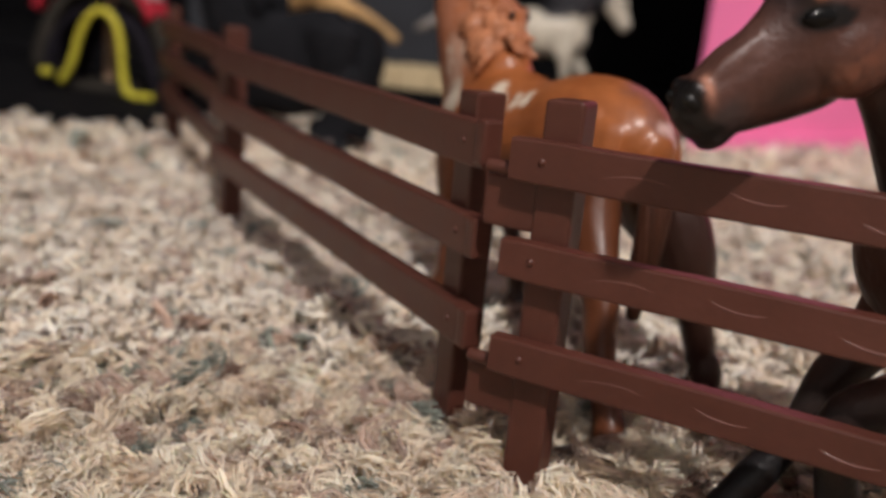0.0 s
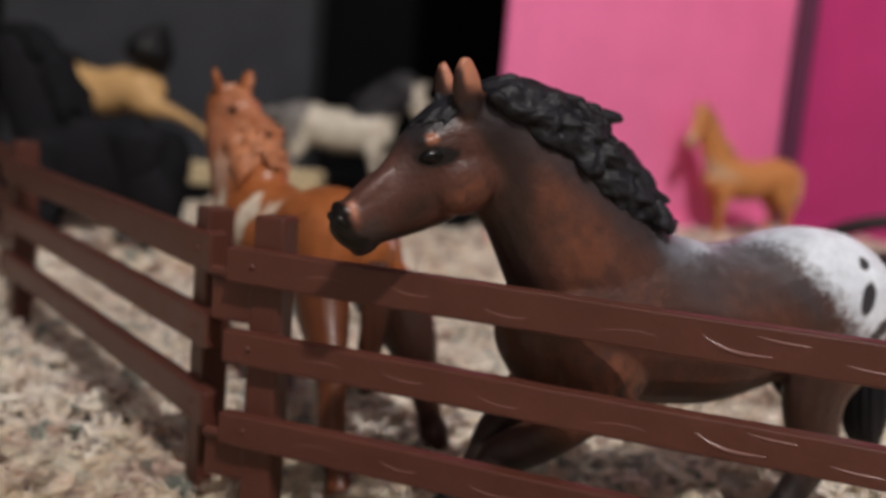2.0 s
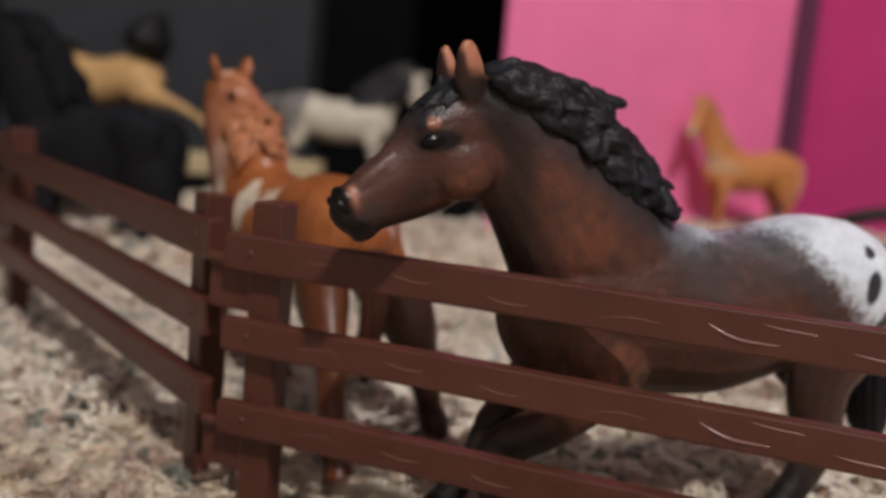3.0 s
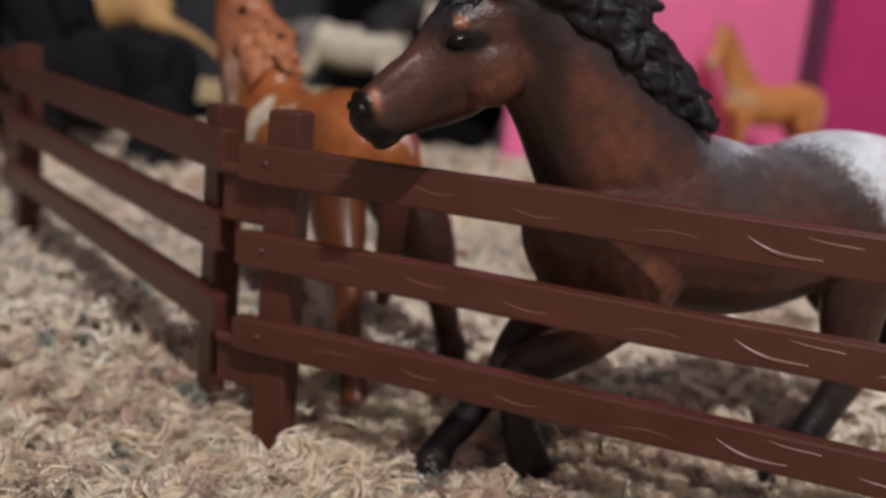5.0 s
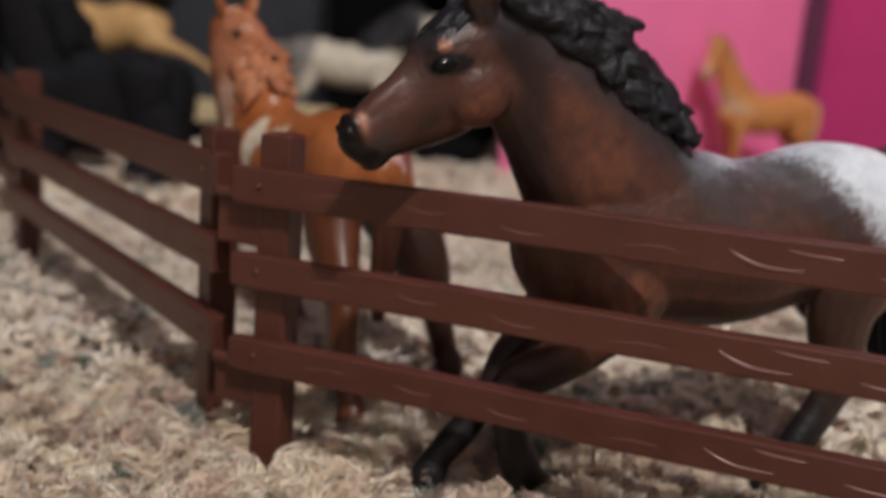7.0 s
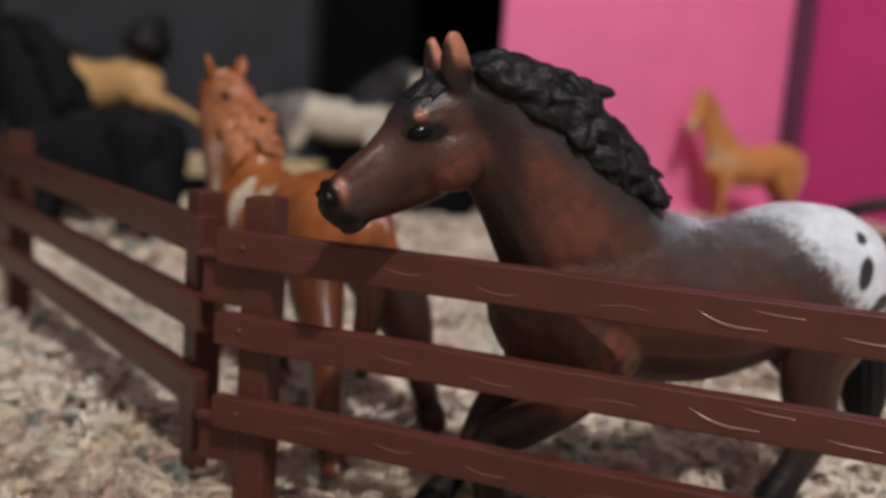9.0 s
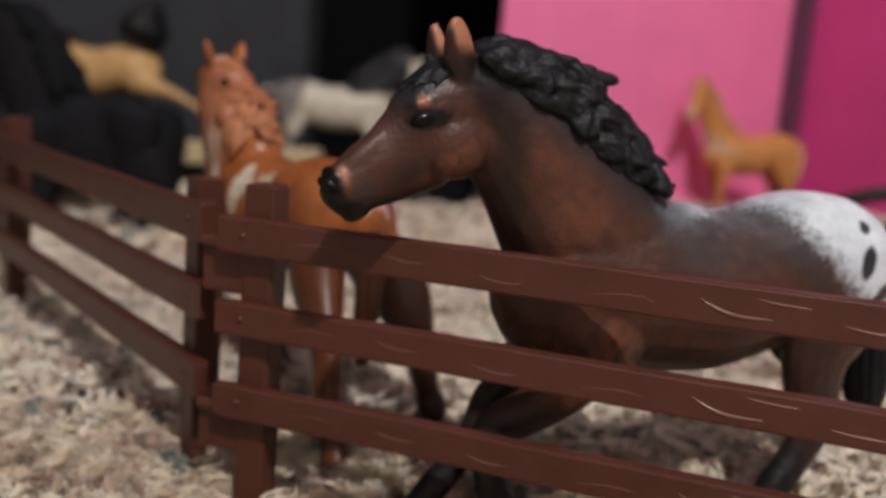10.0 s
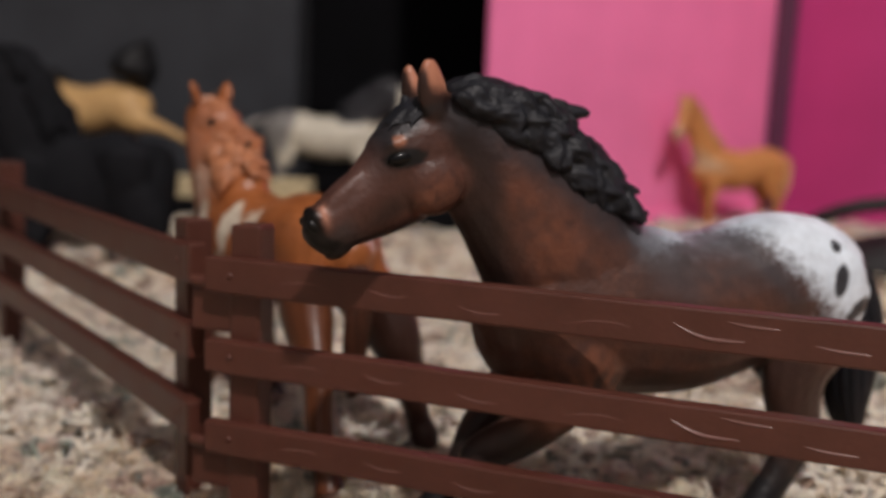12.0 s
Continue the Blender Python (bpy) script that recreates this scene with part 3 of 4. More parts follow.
    c = blend(c, (0.016, 0.014, 0.016), step(u + 0.08 * n2, 0.4, 0.62) * step(s, 1.8, 1.1) * step(s, -0.3, 0.0) * step(u, 1.2, 1.0))
    lip = -0.1 - (3.42 - s) * 0.42
    c = blend(c, (0.040, 0.026, 0.024), head * step(s, 2.4, 2.8) * step(u, 0.25, 0.0))
    c = blend(c, (0.015, 0.010, 0.010), head * step(lip - u, -0.03, 0.06) * step(s, 2.5, 2.8))
    c = blend(c, (0.004, 0.003, 0.003), head * np.exp(-((u - lip) ** 2 / 0.0018)) * step(s, 2.55, 2.75) * 0.9)
    c = blend(c, (0.42, 0.20, 0.135), head * np.exp(-(((s - 2.88 + 0.42 * (u - 0.44)) ** 2) / 0.0065 + (u - 0.46) ** 2 / 0.035)) * step(w, 0.12, 0.26))
    edge = 2.93 + 0.36 * np.clip(0.62 - u, -0.4, 0.5) - 0.55 * np.clip(0.12 - u, 0, 0.5)
    c = blend(c, (0.005, 0.004, 0.004), head * step(s - edge + 0.03 * n3, -0.04, 0.06) * step(u, -0.3, -0.15))
    # soft shade between brow and eye, painted on
    c = blend(c, (0.016, 0.010, 0.009), head * np.exp(-((s - 1.2) ** 2 / 0.14 + (u - 0.36) ** 2 / 0.06)) * step(w, 0.2, 0.35) * 0.8)
    a, q = (s - 1.11) * 0.85 + (u - 0.25) * 0.53, (u - 0.25) * 0.85 - (s - 1.11) * 0.53
    c = blend(c, (0.005, 0.004, 0.004), head * step((a / 0.4) ** 2 + (q / 0.18) ** 2 + 0.25 * n3, 1.3, 0.7) * step(w, 0.25, 0.35))
    c = blend(c, (0.45, 0.18, 0.095), head * step(((s - 0.99) / 0.14) ** 2 + ((u - 0.54) / 0.11) ** 2 + 0.5 * n3, 1.5, 0.2) * step(w, 0.2, 0.35) * 0.55)
    # crease behind the cheek: its shade painted as a dark ring
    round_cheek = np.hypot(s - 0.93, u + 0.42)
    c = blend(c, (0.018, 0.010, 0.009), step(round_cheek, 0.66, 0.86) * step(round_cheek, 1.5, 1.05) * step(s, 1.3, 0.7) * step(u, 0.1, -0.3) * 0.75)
    # ears: tan shell, dark base and front rim
    tall = (u - 0.36) * 0.89 - (s - 0.1) * 0.45
    across = (s - 0.1) * 0.89 + (u - 0.36) * 0.45
    ear = step(tall, 0.2, 0.34) * step(across, 0.55, 0.45) * step(w, 0.12, 0.2) * step(s, 0.75, 0.6)
    c = blend(c, (0.030, 0.014, 0.011), ear)
    c = blend(c, (0.42, 0.18, 0.11), ear * step(tall - 0.25 * across + 0.08 * n2, 0.38, 0.65) * step(across, 0.18, 0.08))
    c = blend(c, (0.36, 0.145, 0.085), ear * step(tall, 0.85, 1.02) * 0.9)
    return c


def patched(base, dark, patches, leg=None, leg_z=2.6, muzzle=None, far_shade=None, face=None):
    """A plain coat with noise, patches as (x, y, z, radius, colour), coloured legs and muzzle."""
    def paint(v, k):
        n1, n2 = grain(v, 0.9, 3.1), grain(v, 3.5, 9.0)
        c = np.tile(np.array(base)[None], (len(v), 1))
        c = blend(c, dark, step(n1 + 0.4 * n2, -0.1, 0.8) * 0.6)
        for px, py, pz, pr, pc in patches:
            dd = np.sqrt((v[:, 0] - px) ** 2 + (v[:, 1] - py) ** 2 + (v[:, 2] - pz) ** 2) + 0.45 * n1 + 0.15 * n2
            c = blend(c, pc, step(dd, pr, pr - 0.25))
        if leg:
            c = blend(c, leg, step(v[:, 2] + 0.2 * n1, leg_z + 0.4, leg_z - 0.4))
        # far side darkened low down, its shade painted into the coat
        if far_shade:
            c = blend(c, far_shade, step(v[:, 2] + 0.3 * n1, 5.4, 4.6) * step(-v[:, 1], 0.2, 0.7))
        if face:
            rel = v - k["poll"]
            c = blend(c, face, step(rel @ k["axis"], 0.0, 0.7) * step(np.linalg.norm(rel, axis=1), 4.2, 3.6) * step(n2, -0.9, 0.2) * 0.8)
        if muzzle:
            s = (v - k["poll"]) @ k["axis"]
            c = blend(c, muzzle, step(s, 2.2, 2.8) * step(v[:, 2], 5.0, 6.0))
        return c
    return paint


def place(at, heading, local):
    """The spot for a horse whose local point (x, y) is to lie at `at`."""
    a = radians(heading)
    return (at[0] - local[0] * math.cos(a) + local[1] * math.sin(a), at[1] - local[0] * math.sin(a) - local[1] * math.cos(a), 0.0)


# ---- the room: plain walls and ceiling round a carpeted floor ----
def slab(name, lo, hi, mat, bevel=0.002):
    bm = bmesh.new()
    bevelled_box(bm, [a * CM for a in lo], [a * CM for a in hi], bevel, 1)
    return part(name, bm, mat, smooth=False)


for nm, lo, hi in (("wall_north", (-190, 190, -3), (190, 200, 235)), ("wall_south", (-190, -200, -3), (190, -190, 235)),
                   ("wall_west", (-200, -200, -3), (-190, 200, 235)), ("wall_east", (190, -200, -3), (200, 200, 235))):
    tagged(slab(nm, lo, hi, M_WALL), "plain painted room wall in dim light", "wall", kind="structure")
tagged(slab("ceiling", (-200, -200, 235), (200, 200, 241), M_WALL), "plain painted ceiling", "ceiling", kind="structure")


def carpet_sheet():
    n = 120
    xs = np.linspace(-1.9, 1.9, n)
    gx, gy = np.meshgrid(xs, xs)
    gz = np.full(gx.shape, -0.0075)
    v = np.stack([gx, gy, gz], -1).reshape(-1, 3)
    v[:, 2] += 0.0015 * np.sin(v[:, 0] * 37) * np.cos(v[:, 1] * 29)
    f = [(i * n + j, i * n + j + 1, (i + 1) * n + j + 1, (i + 1) * n + j) for i in range(n - 1) for j in range(n - 1)]
    return mesh_object("floor", v, f, M_BACKING)


tagged(carpet_sheet(), "beige shag carpet floor", "carpet", kind="structure")


YARNS = np.array([(0.87, 0.725, 0.555), (0.93, 0.805, 0.625), (0.78, 0.625, 0.48), (0.96, 0.86, 0.69), (0.50, 0.355, 0.28), (0.27, 0.17, 0.125), (0.24, 0.27, 0.225)])
SHARE = np.array([0.25, 0.24, 0.16, 0.18, 0.08, 0.05, 0.04])


def pile(name, rng, tufts, strands, r0, r1, a0, a1, stations, ring, thick, height, spread, fuzz=0, ply=1):
    """Curled yarn tufts, each of some strands twisted round one another, strewn over a sector round the walk's middle."""
    r = np.sqrt(rng.uniform(r0 * r0, r1 * r1, tufts))
    a = np.radians(rng.uniform(a0, a1, tufts))
    spot = np.stack([3 - r * np.sin(a), -2 + r * np.cos(a), np.full(tufts, -0.95)], 1)
    spot = spot[~((spot[:, 0] < -29) & (spot[:, 1] > 46.5))]
    tufts = len(spot)
    t_lean, t_out = rng.uniform(0, 2 * np.pi, (tufts, 1)), rng.uniform(0.1, 0.6, (tufts, 1)) * spread
    t_h = height * rng.uniform(0.62, 1.26, (tufts, 1)) + 0.2 * np.sin(spot[:, :1] * 1.3 + 2 * np.cos(spot[:, 1:2] * 0.9))
    t_col = YARNS[rng.choice(len(YARNS), tufts, p=SHARE)]
    pick = np.repeat(np.arange(tufts), strands)
    count = len(pick)
    s = np.linspace(0, 1, stations)[None, :]
    phase = rng.uniform(0, 2 * np.pi, (count, 1))
    base = spot[pick] + np.concatenate([0.2 * spread * np.cos(phase), 0.2 * spread * np.sin(phase), 0 * phase], 1)
    turns = rng.uniform(5.0, 12.0, (count, 1)) * rng.choice([-1, 1], (count, 1))
    curl = rng.uniform(0.12, 0.34, (count, 1)) * spread
    lean = t_lean[pick] + rng.normal(0, 0.28, (count, 1))
    out = t_out[pick] * rng.uniform(0.75, 1.15, (count, 1))
    h = t_h[pick] * rng.uniform(0.82, 1.1, (count, 1))
    droop = rng.uniform(0.1, 0.95, (count, 1))
    px = base[:, :1] + np.cos(lean) * out * s**1.5 + curl * np.cos(phase + turns * s) * s
    py = base[:, 1:2] + np.sin(lean) * out * s**1.5 + curl * np.sin(phase + turns * s) * s
    pz = base[:, 2:] + h * (np.sin(s * (1.25 + droop)) / np.sin(np.minimum(1.25 + droop, 1.5708))) + 0.06 * np.sin(phase + 11 * s) * s
    crimp = rng.uniform(0, 6.28, (count, 2))
    px, py = px + 0.05 * spread * s * np.sin(crimp[:, :1] + 19 * s), py + 0.05 * spread * s * np.sin(crimp[:, 1:] + 17 * s)
    p = np.stack([px, py, pz], -1)
    t = np.gradient(p, axis=1)
    t /= np.linalg.norm(t, axis=-1, keepdims=True) + 1e-9
    hint = np.stack([np.cos(lean + 1.3), np.sin(lean + 1.3), 0.25 + 0 * lean], -1)
    sd = np.cross(t, np.broadcast_to(hint, t.shape))
    sd /= np.linalg.norm(sd, axis=-1, keepdims=True) + 1e-9
    up = np.cross(sd, t)
    if ply > 1:
        # each yarn is a loose bundle of fibres that frays towards its tip
        fibres = count * ply
        wind = rng.uniform(0, 2 * np.pi, (fibres, 1)) + 2.2 * s
        loose = thick * np.sqrt(rng.uniform(0.05, 1, (fibres, 1))) * (0.75 + 1.1 * s**2)
        kink = rng.uniform(0, 6.28, (fibres, 3, 1))
        p = np.repeat(p, ply, axis=0) + np.repeat(sd, ply, axis=0) * (np.cos(wind) * loose)[:, :, None] + np.repeat(up, ply, axis=0) * (np.sin(wind) * loose)[:, :, None]
        p = p + (0.05 * s * np.sin(kink + np.array([9.0, 11.0, 13.0])[None, :, None] * s[None])).transpose(0, 2, 1)
        sd, up, phase, pick = np.repeat(sd, ply, axis=0), np.repeat(up, ply, axis=0), np.repeat(phase, ply, axis=0), np.repeat(pick, ply)
        count, thick, ring = fibres, thick * 0.2, 2
    rad = thick * rng.uniform(0.7, 1.3, (count, 1)) * (1 - 0.45 * s**3) * (1 + 0.18 * np.sin(s * 17 + phase))
    ang = np.linspace(0, 2 * np.pi, ring, endpoint=False)
    v = p[:, :, None] + sd[:, :, None] * (np.cos(ang)[None, None, :, None] * rad[:, :, None, None]) + up[:, :, None] * (np.sin(ang)[None, None, :, None] * rad[:, :, None, None])
    v = (v.reshape(-1, 3) * CM).astype(np.float32)
    i, j = np.meshgrid(np.arange(stations - 1), np.arange(ring), indexing="ij")
    if ring == 2:
        # single fibres are flat and turned at random
        i, j = i[:, :1], j[:, :1]
        turn = rng.uniform(0, np.pi, (count, 1, 1))
        v = (p[:, :, None] + np.array([-1, 1])[None, None, :, None] * ((np.cos(turn) * sd + np.sin(turn) * up) * rad[:, :, None])[:, :, None]).reshape(-1, 3)
        v = (v * CM).astype(np.float32)
    quad = np.stack([i * ring + j, i * ring + (j + 1) % ring, (i + 1) * ring + (j + 1) % ring, (i + 1) * ring + j], -1).reshape(-1, 4)
    quads = (quad[None] + (np.arange(count) * stations * ring)[:, None, None]).reshape(-1).astype(np.int32)
    nf = len(quads) // 4
    col = np.repeat(np.c_[t_col[pick] * rng.uniform(0.88, 1.1, (count, 1)), np.ones(count)], stations * ring, axis=0)
    if fuzz:
        # loose fibres standing off the yarn
        who, where = rng.integers(0, count, fuzz), rng.integers(stations // 3, stations, fuzz)
        root = p[who, where]
        way = rng.normal(0, 1, (fuzz, 3))
        way /= np.linalg.norm(way, axis=1, keepdims=True)
        bend = np.cross(way, rng.normal(0, 1, (fuzz, 3)))
        L = rng.uniform(0.12, 0.32, (fuzz, 1))
        q = np.stack([root, root + way * L * 0.6 + bend * L * 0.08, root + way * L + bend * L * 0.4], 1)
        e = np.cross(way, bend)
        e /= np.linalg.norm(e, axis=1, keepdims=True) + 1e-9
        b2 = bend / (np.linalg.norm(bend, axis=1, keepdims=True) + 1e-9)
        thin = np.array([0.022, 0.018, 0.009])[None, :, None, None]
        tri = np.array([0, 2.094, 4.189])
        fv = q[:, :, None] + thin * (np.cos(tri)[None, None, :, None] * e[:, None, None] + np.sin(tri)[None, None, :, None] * b2[:, None, None])
        fq = np.array([[i * 3 + j, i * 3 + (j + 1) % 3, (i + 1) * 3 + (j + 1) % 3, (i + 1) * 3 + j] for i in range(2) for j in range(3)])
        quads = np.concatenate([quads, (fq[None] + (np.arange(fuzz) * 9)[:, None, None]).reshape(-1).astype(np.int32) + len(v)])
        v = np.concatenate([v, (fv.reshape(-1, 3) * CM).astype(np.float32)])
        nf = len(quads) // 4
        col = np.concatenate([col, np.repeat(np.c_[np.minimum(t_col[pick][who] * 1.05, 0.95), np.ones(fuzz)], 9, axis=0)])
    col = col.astype(np.float32)
    me = bpy.data.meshes.new(name)
    me.vertices.add(len(v))
    me.vertices.foreach_set("co", v.ravel())
    me.loops.add(len(quads))
    me.loops.foreach_set("vertex_index", quads)
    me.polygons.add(nf)
    me.polygons.foreach_set("loop_start", np.arange(0, nf * 4, 4, dtype=np.int32))
    me.polygons.foreach_set("use_smooth", np.ones(nf, bool))
    me.update(calc_edges=True)
    layer = me.attributes.new("tint", "FLOAT_COLOR", "POINT")
    layer.data.foreach_set("color", col.ravel())
    me.materials.append(M_YARN)
    return tagged(new(name, me), "cream and brown curled yarn pile of a shag carpet", "carpet pile", kind="stuff")


rng = np.random.default_rng(5)
pile("carpet_pile", rng, 2300, 3, 8.5, 24, -30, 48, 9, 3, 0.115, 1.0, 1.15, 5000, 12)
pile("carpet_pile", rng, 4200, 4, 23.5, 46, -30, 46, 6, 3, 0.105, 1.0, 1.3)
pile("carpet_pile", rng, 5600, 3, 45.5, 108, -30, 46, 5, 3, 0.2, 0.95, 1.5)
pile("carpet_pile", rng, 2500, 2, 4, 60, 54, 326, 5, 3, 0.26, 0.92, 1.5)


# ---- far things: shelf unit, bins, folding board ----
def shelf_unit():
    root = tagged(new("shelf_unit"), "black low shelf unit with an open dark bay", "shelf unit", kind="thing")
    for nm, lo, hi in (("back_panel", (-105, 118, -1), (60, 121, 75)), ("base_board", (-105, 74, -1), (0.5, 117.7, 1.5)),
                       ("side_panel", (-108, 74, -1), (-105.3, 121, 75)), ("top_board", (-105, 74, 75.3), (60, 121, 78))):
        ob = slab(nm, lo, hi, M_BLACK, 0.003)
        ob.parent = root
    return root


shelf_unit()


def bin_box():
    root = tagged(new("storage_bin"), "charcoal grey fabric storage bin standing on the black shelf", "storage bin", kind="thing")
    bm = bmesh.new()
    bevelled_box(bm, (-0.53, 0.93, 0.0155), (-0.187, 0.99, 0.40), 0.006, 3)
    part("body", bm, M_CHARCOAL, root, smooth=False)
    bm = bmesh.new()
    bevelled_box(bm, (-0.533, 0.927, 0.37), (-0.184, 0.993, 0.405), 0.004, 2)
    part("rim", bm, M_CHARCOAL, root, "stitched hem of the bin", smooth=False)
    return root


bin_box()
slab_mat = slab("floor_mat", (-100, 47.0, -1.2), (-29.0, 73.6, 0.35), M_BLACK, 0.003)
tagged(slab_mat, "black flat mat at the carpet's edge", "mat", kind="thing")


def board_panel(name, root, a, b, top, mat, label):
    """One upright leaf of the folding board from plan point a to b."""
    a, b = Vector((*a, 0)), Vector((*b, 0))
    u = (b - a).normalized()
    L = (b - a).length
    ang = math.degrees(math.atan2(u.y, u.x))
    bm = bmesh.new()
    bevelled_box(bm, (0, 0, -1.0 * CM), (L * CM, 0.5 * CM, top * CM), 0.0015, 2)
    leaf = part(name, bm, mat, root, label, smooth=False)
    leaf.matrix_basis = pose(a.x * CM, a.y * CM, 0, 0, 0, ang)
    bm = bmesh.new()
    bevelled_box(bm, (0.004, -0.7 * CM, -0.9 * CM), (L * CM - 0.004, -0.03 * CM, 0.95 * CM), 0.002, 2)
    part("foot_strip", bm, mat, leaf, "narrow folded strip along the foot", smooth=False)
    return leaf


board = tagged(new("folding_board"), "pink folding card board standing upright on the carpet", "display board", kind="thing")
board_panel("pink_leaf", board, (2.5, 71.85), (33.2, 104.6), 62, M_PINK, "bright pink leaf")
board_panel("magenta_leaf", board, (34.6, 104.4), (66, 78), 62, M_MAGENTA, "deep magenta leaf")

# dark strip added in place of the shadow gap between the leaves
bm = bmesh.new()
bevelled_box(bm, (-0.011, -0.006, -0.01), (0.011, 0.0, 0.62), 0.002, 2)
part("gap_shade_strip", bm, M_PLUM, board, "dark plum strip standing in for the shaded gap between leaves", smooth=False).matrix_basis = pose(0.3385, 1.041, 0, 0, 0, 4)

# cream block behind the horses
hay = new("wooden_block")
tagged(hay, "cream straw-coloured block on the black shelf board", "block", kind="thing")
for k in range(4):
    bm = bmesh.new()
    bevelled_box(bm, ((-25.4 + 3.2 * k) * CM, 74.4 * CM, 1.52 * CM), ((-22.3 + 3.2 * k) * CM, 76.9 * CM, (3.35 + 0.12 * (k % 2)) * CM), 0.0015, 2)
    part("segment", bm, M_HAY, hay, smooth=False)


# ---- stacked saddle pads over a rack at the far side ----
def draped(name, cx, y0, y1, half, top, foot, thick, mat, label):
    """A felt pad hung over a rounded ridge: an arch swept along its depth."""
    u = np.linspace(-1, 1, 25)
    prof = np.stack([cx + half * np.sin(u * 1.35) / math.sin(1.35), foot + (top - foot) * (1 - np.abs(u) ** 2.3)], 1)
    nrm = np.gradient(prof, axis=0)
    nrm = np.stack([-nrm[:, 1], nrm[:, 0]], 1)
    nrm /= np.linalg.norm(nrm, axis=1)[:, None]
    outer = prof + nrm * thick
    loop = np.vstack([prof, outer[::-1]])
    ys = np.linspace(y0, y1, 6)
    m = len(loop)
    v = [((p[0] + 0.12 * math.sin(3 * y + p[1])) * CM, y * CM, (p[1] + 0.1 * math.sin(1.7 * y + p[0])) * CM) for y in ys for p in loop]
    f = [(i * m + j, i * m + (j + 1) % m, (i + 1) * m + (j + 1) % m, (i + 1) * m + j) for i in range(5) for j in range(m)]
    for i in (0, 5):
        for j in range(24):
            q = (i * m + j, i * m + j + 1, i * m + m - 2 - j, i * m + m - 1 - j)
            f.append(q if i else q[::-1])
    return tagged(mesh_object(name, v, f, mat), label, "saddle pad", kind="thing")


def tube(name, pts, radius, mat, parent=None, label="", ring=8, steps=5):
    s = spline([[a * CM for a in p] for p in pts], steps)
    v, f = loft(s, [radius * CM] * len(s), [radius * CM] * len(s), (0.2, 1, 0.1), ring=ring)
    return mesh_object(name, v, f, mat, parent, label=label)


dark = draped("saddle_pad", -38.6, 57, 62, 4.3, 5.9, 0.3, 0.45, M_DARKPAD, "dark saddle pad with a bright yellow edge trim")
tube("edge_trim", [(-41.4, 56.8, 1.0), (-40.5, 56.8, 2.4), (-39.8, 56.8, 4.4), (-38.9, 56.8, 5.8), (-37.9, 56.8, 6.1), (-37.0, 56.8, 5.4), (-36.6, 56.8, 4.0), (-36.45, 56.8, 2.2), (-36.2, 56.8, 0.9), (-35.5, 56.7, 0.55), (-34.1, 56.7, 0.55)], 0.27, M_YELLOW, dark, "yellow piping")
tube("edge_trim", [(-43.0, 56.9, 1.5), (-42.5, 56.9, 1.5)], 0.3, M_YELLOW, dark, "yellow piping")
draped("saddle_pad", -38.6, 57.3, 59.8, 4.8, 7.2, 1.2, 0.95, M_TAUPE, "taupe brown saddle pad in the stack")
draped("saddle_pad", -39.2, 57.0, 59.4, 4.3, 8.4, 5.7, 0.6, M_RED, "red felt saddle pad in the stack")
draped("saddle_pad", -38.9, 57.3, 59.4, 4.0, 9.02, 7.0, 0.16, M_WHITE, "pinkish white saddle pad laid over the red one")
draped("saddle_pad", -40.3, 57.4, 59.6, 4.0, 10.2, 9.2, 0.75, M_BLUE, "blue felt saddle pad on top of the stack")
rack = tagged(new("saddle_rack"), "wooden rack with a round pale post behind the pads", "saddle rack", kind="thing")
tube("post", [(-40.3, 60.9, 0.8), (-40.3, 60.9, 7), (-40.3, 60.9, 13.9)], 0.38, M_WOOD, rack, ring=14)
bm = bmesh.new()
bevelled_box(bm, (-0.418, 0.578, 0.0036), (-0.366, 0.625, 0.0095), 0.0015, 2)
part("base", bm, M_TAUPE, rack, "flat taupe base", smooth=False)
tagged(tube("strap", [(23.0, 62, -0.4), (24.2, 61.5, 1.6), (25.4, 61, 3.4), (27.5, 60, 4.6), (30.5, 60, 5.1), (34, 60.5, 5.0), (37, 61, 3.0), (38, 61.5, -0.4)], 0.5, M_STRAP, ring=10), "black rounded bag handle arching above the carpet", "handle", kind="thing")
bag = new("bag")
tagged(bag, "black soft bag lying on the carpet", "bag", kind="thing")
bv, bf = fused([ball((33.5, 63.5, 0.6), (6.0, 3.4, 2.3)), ball((30.5, 62.5, 0.3), (3.0, 2.4, 1.6))], 0.25, 8)
mesh_object("body", bv * CM, bf, M_STRAP, bag)


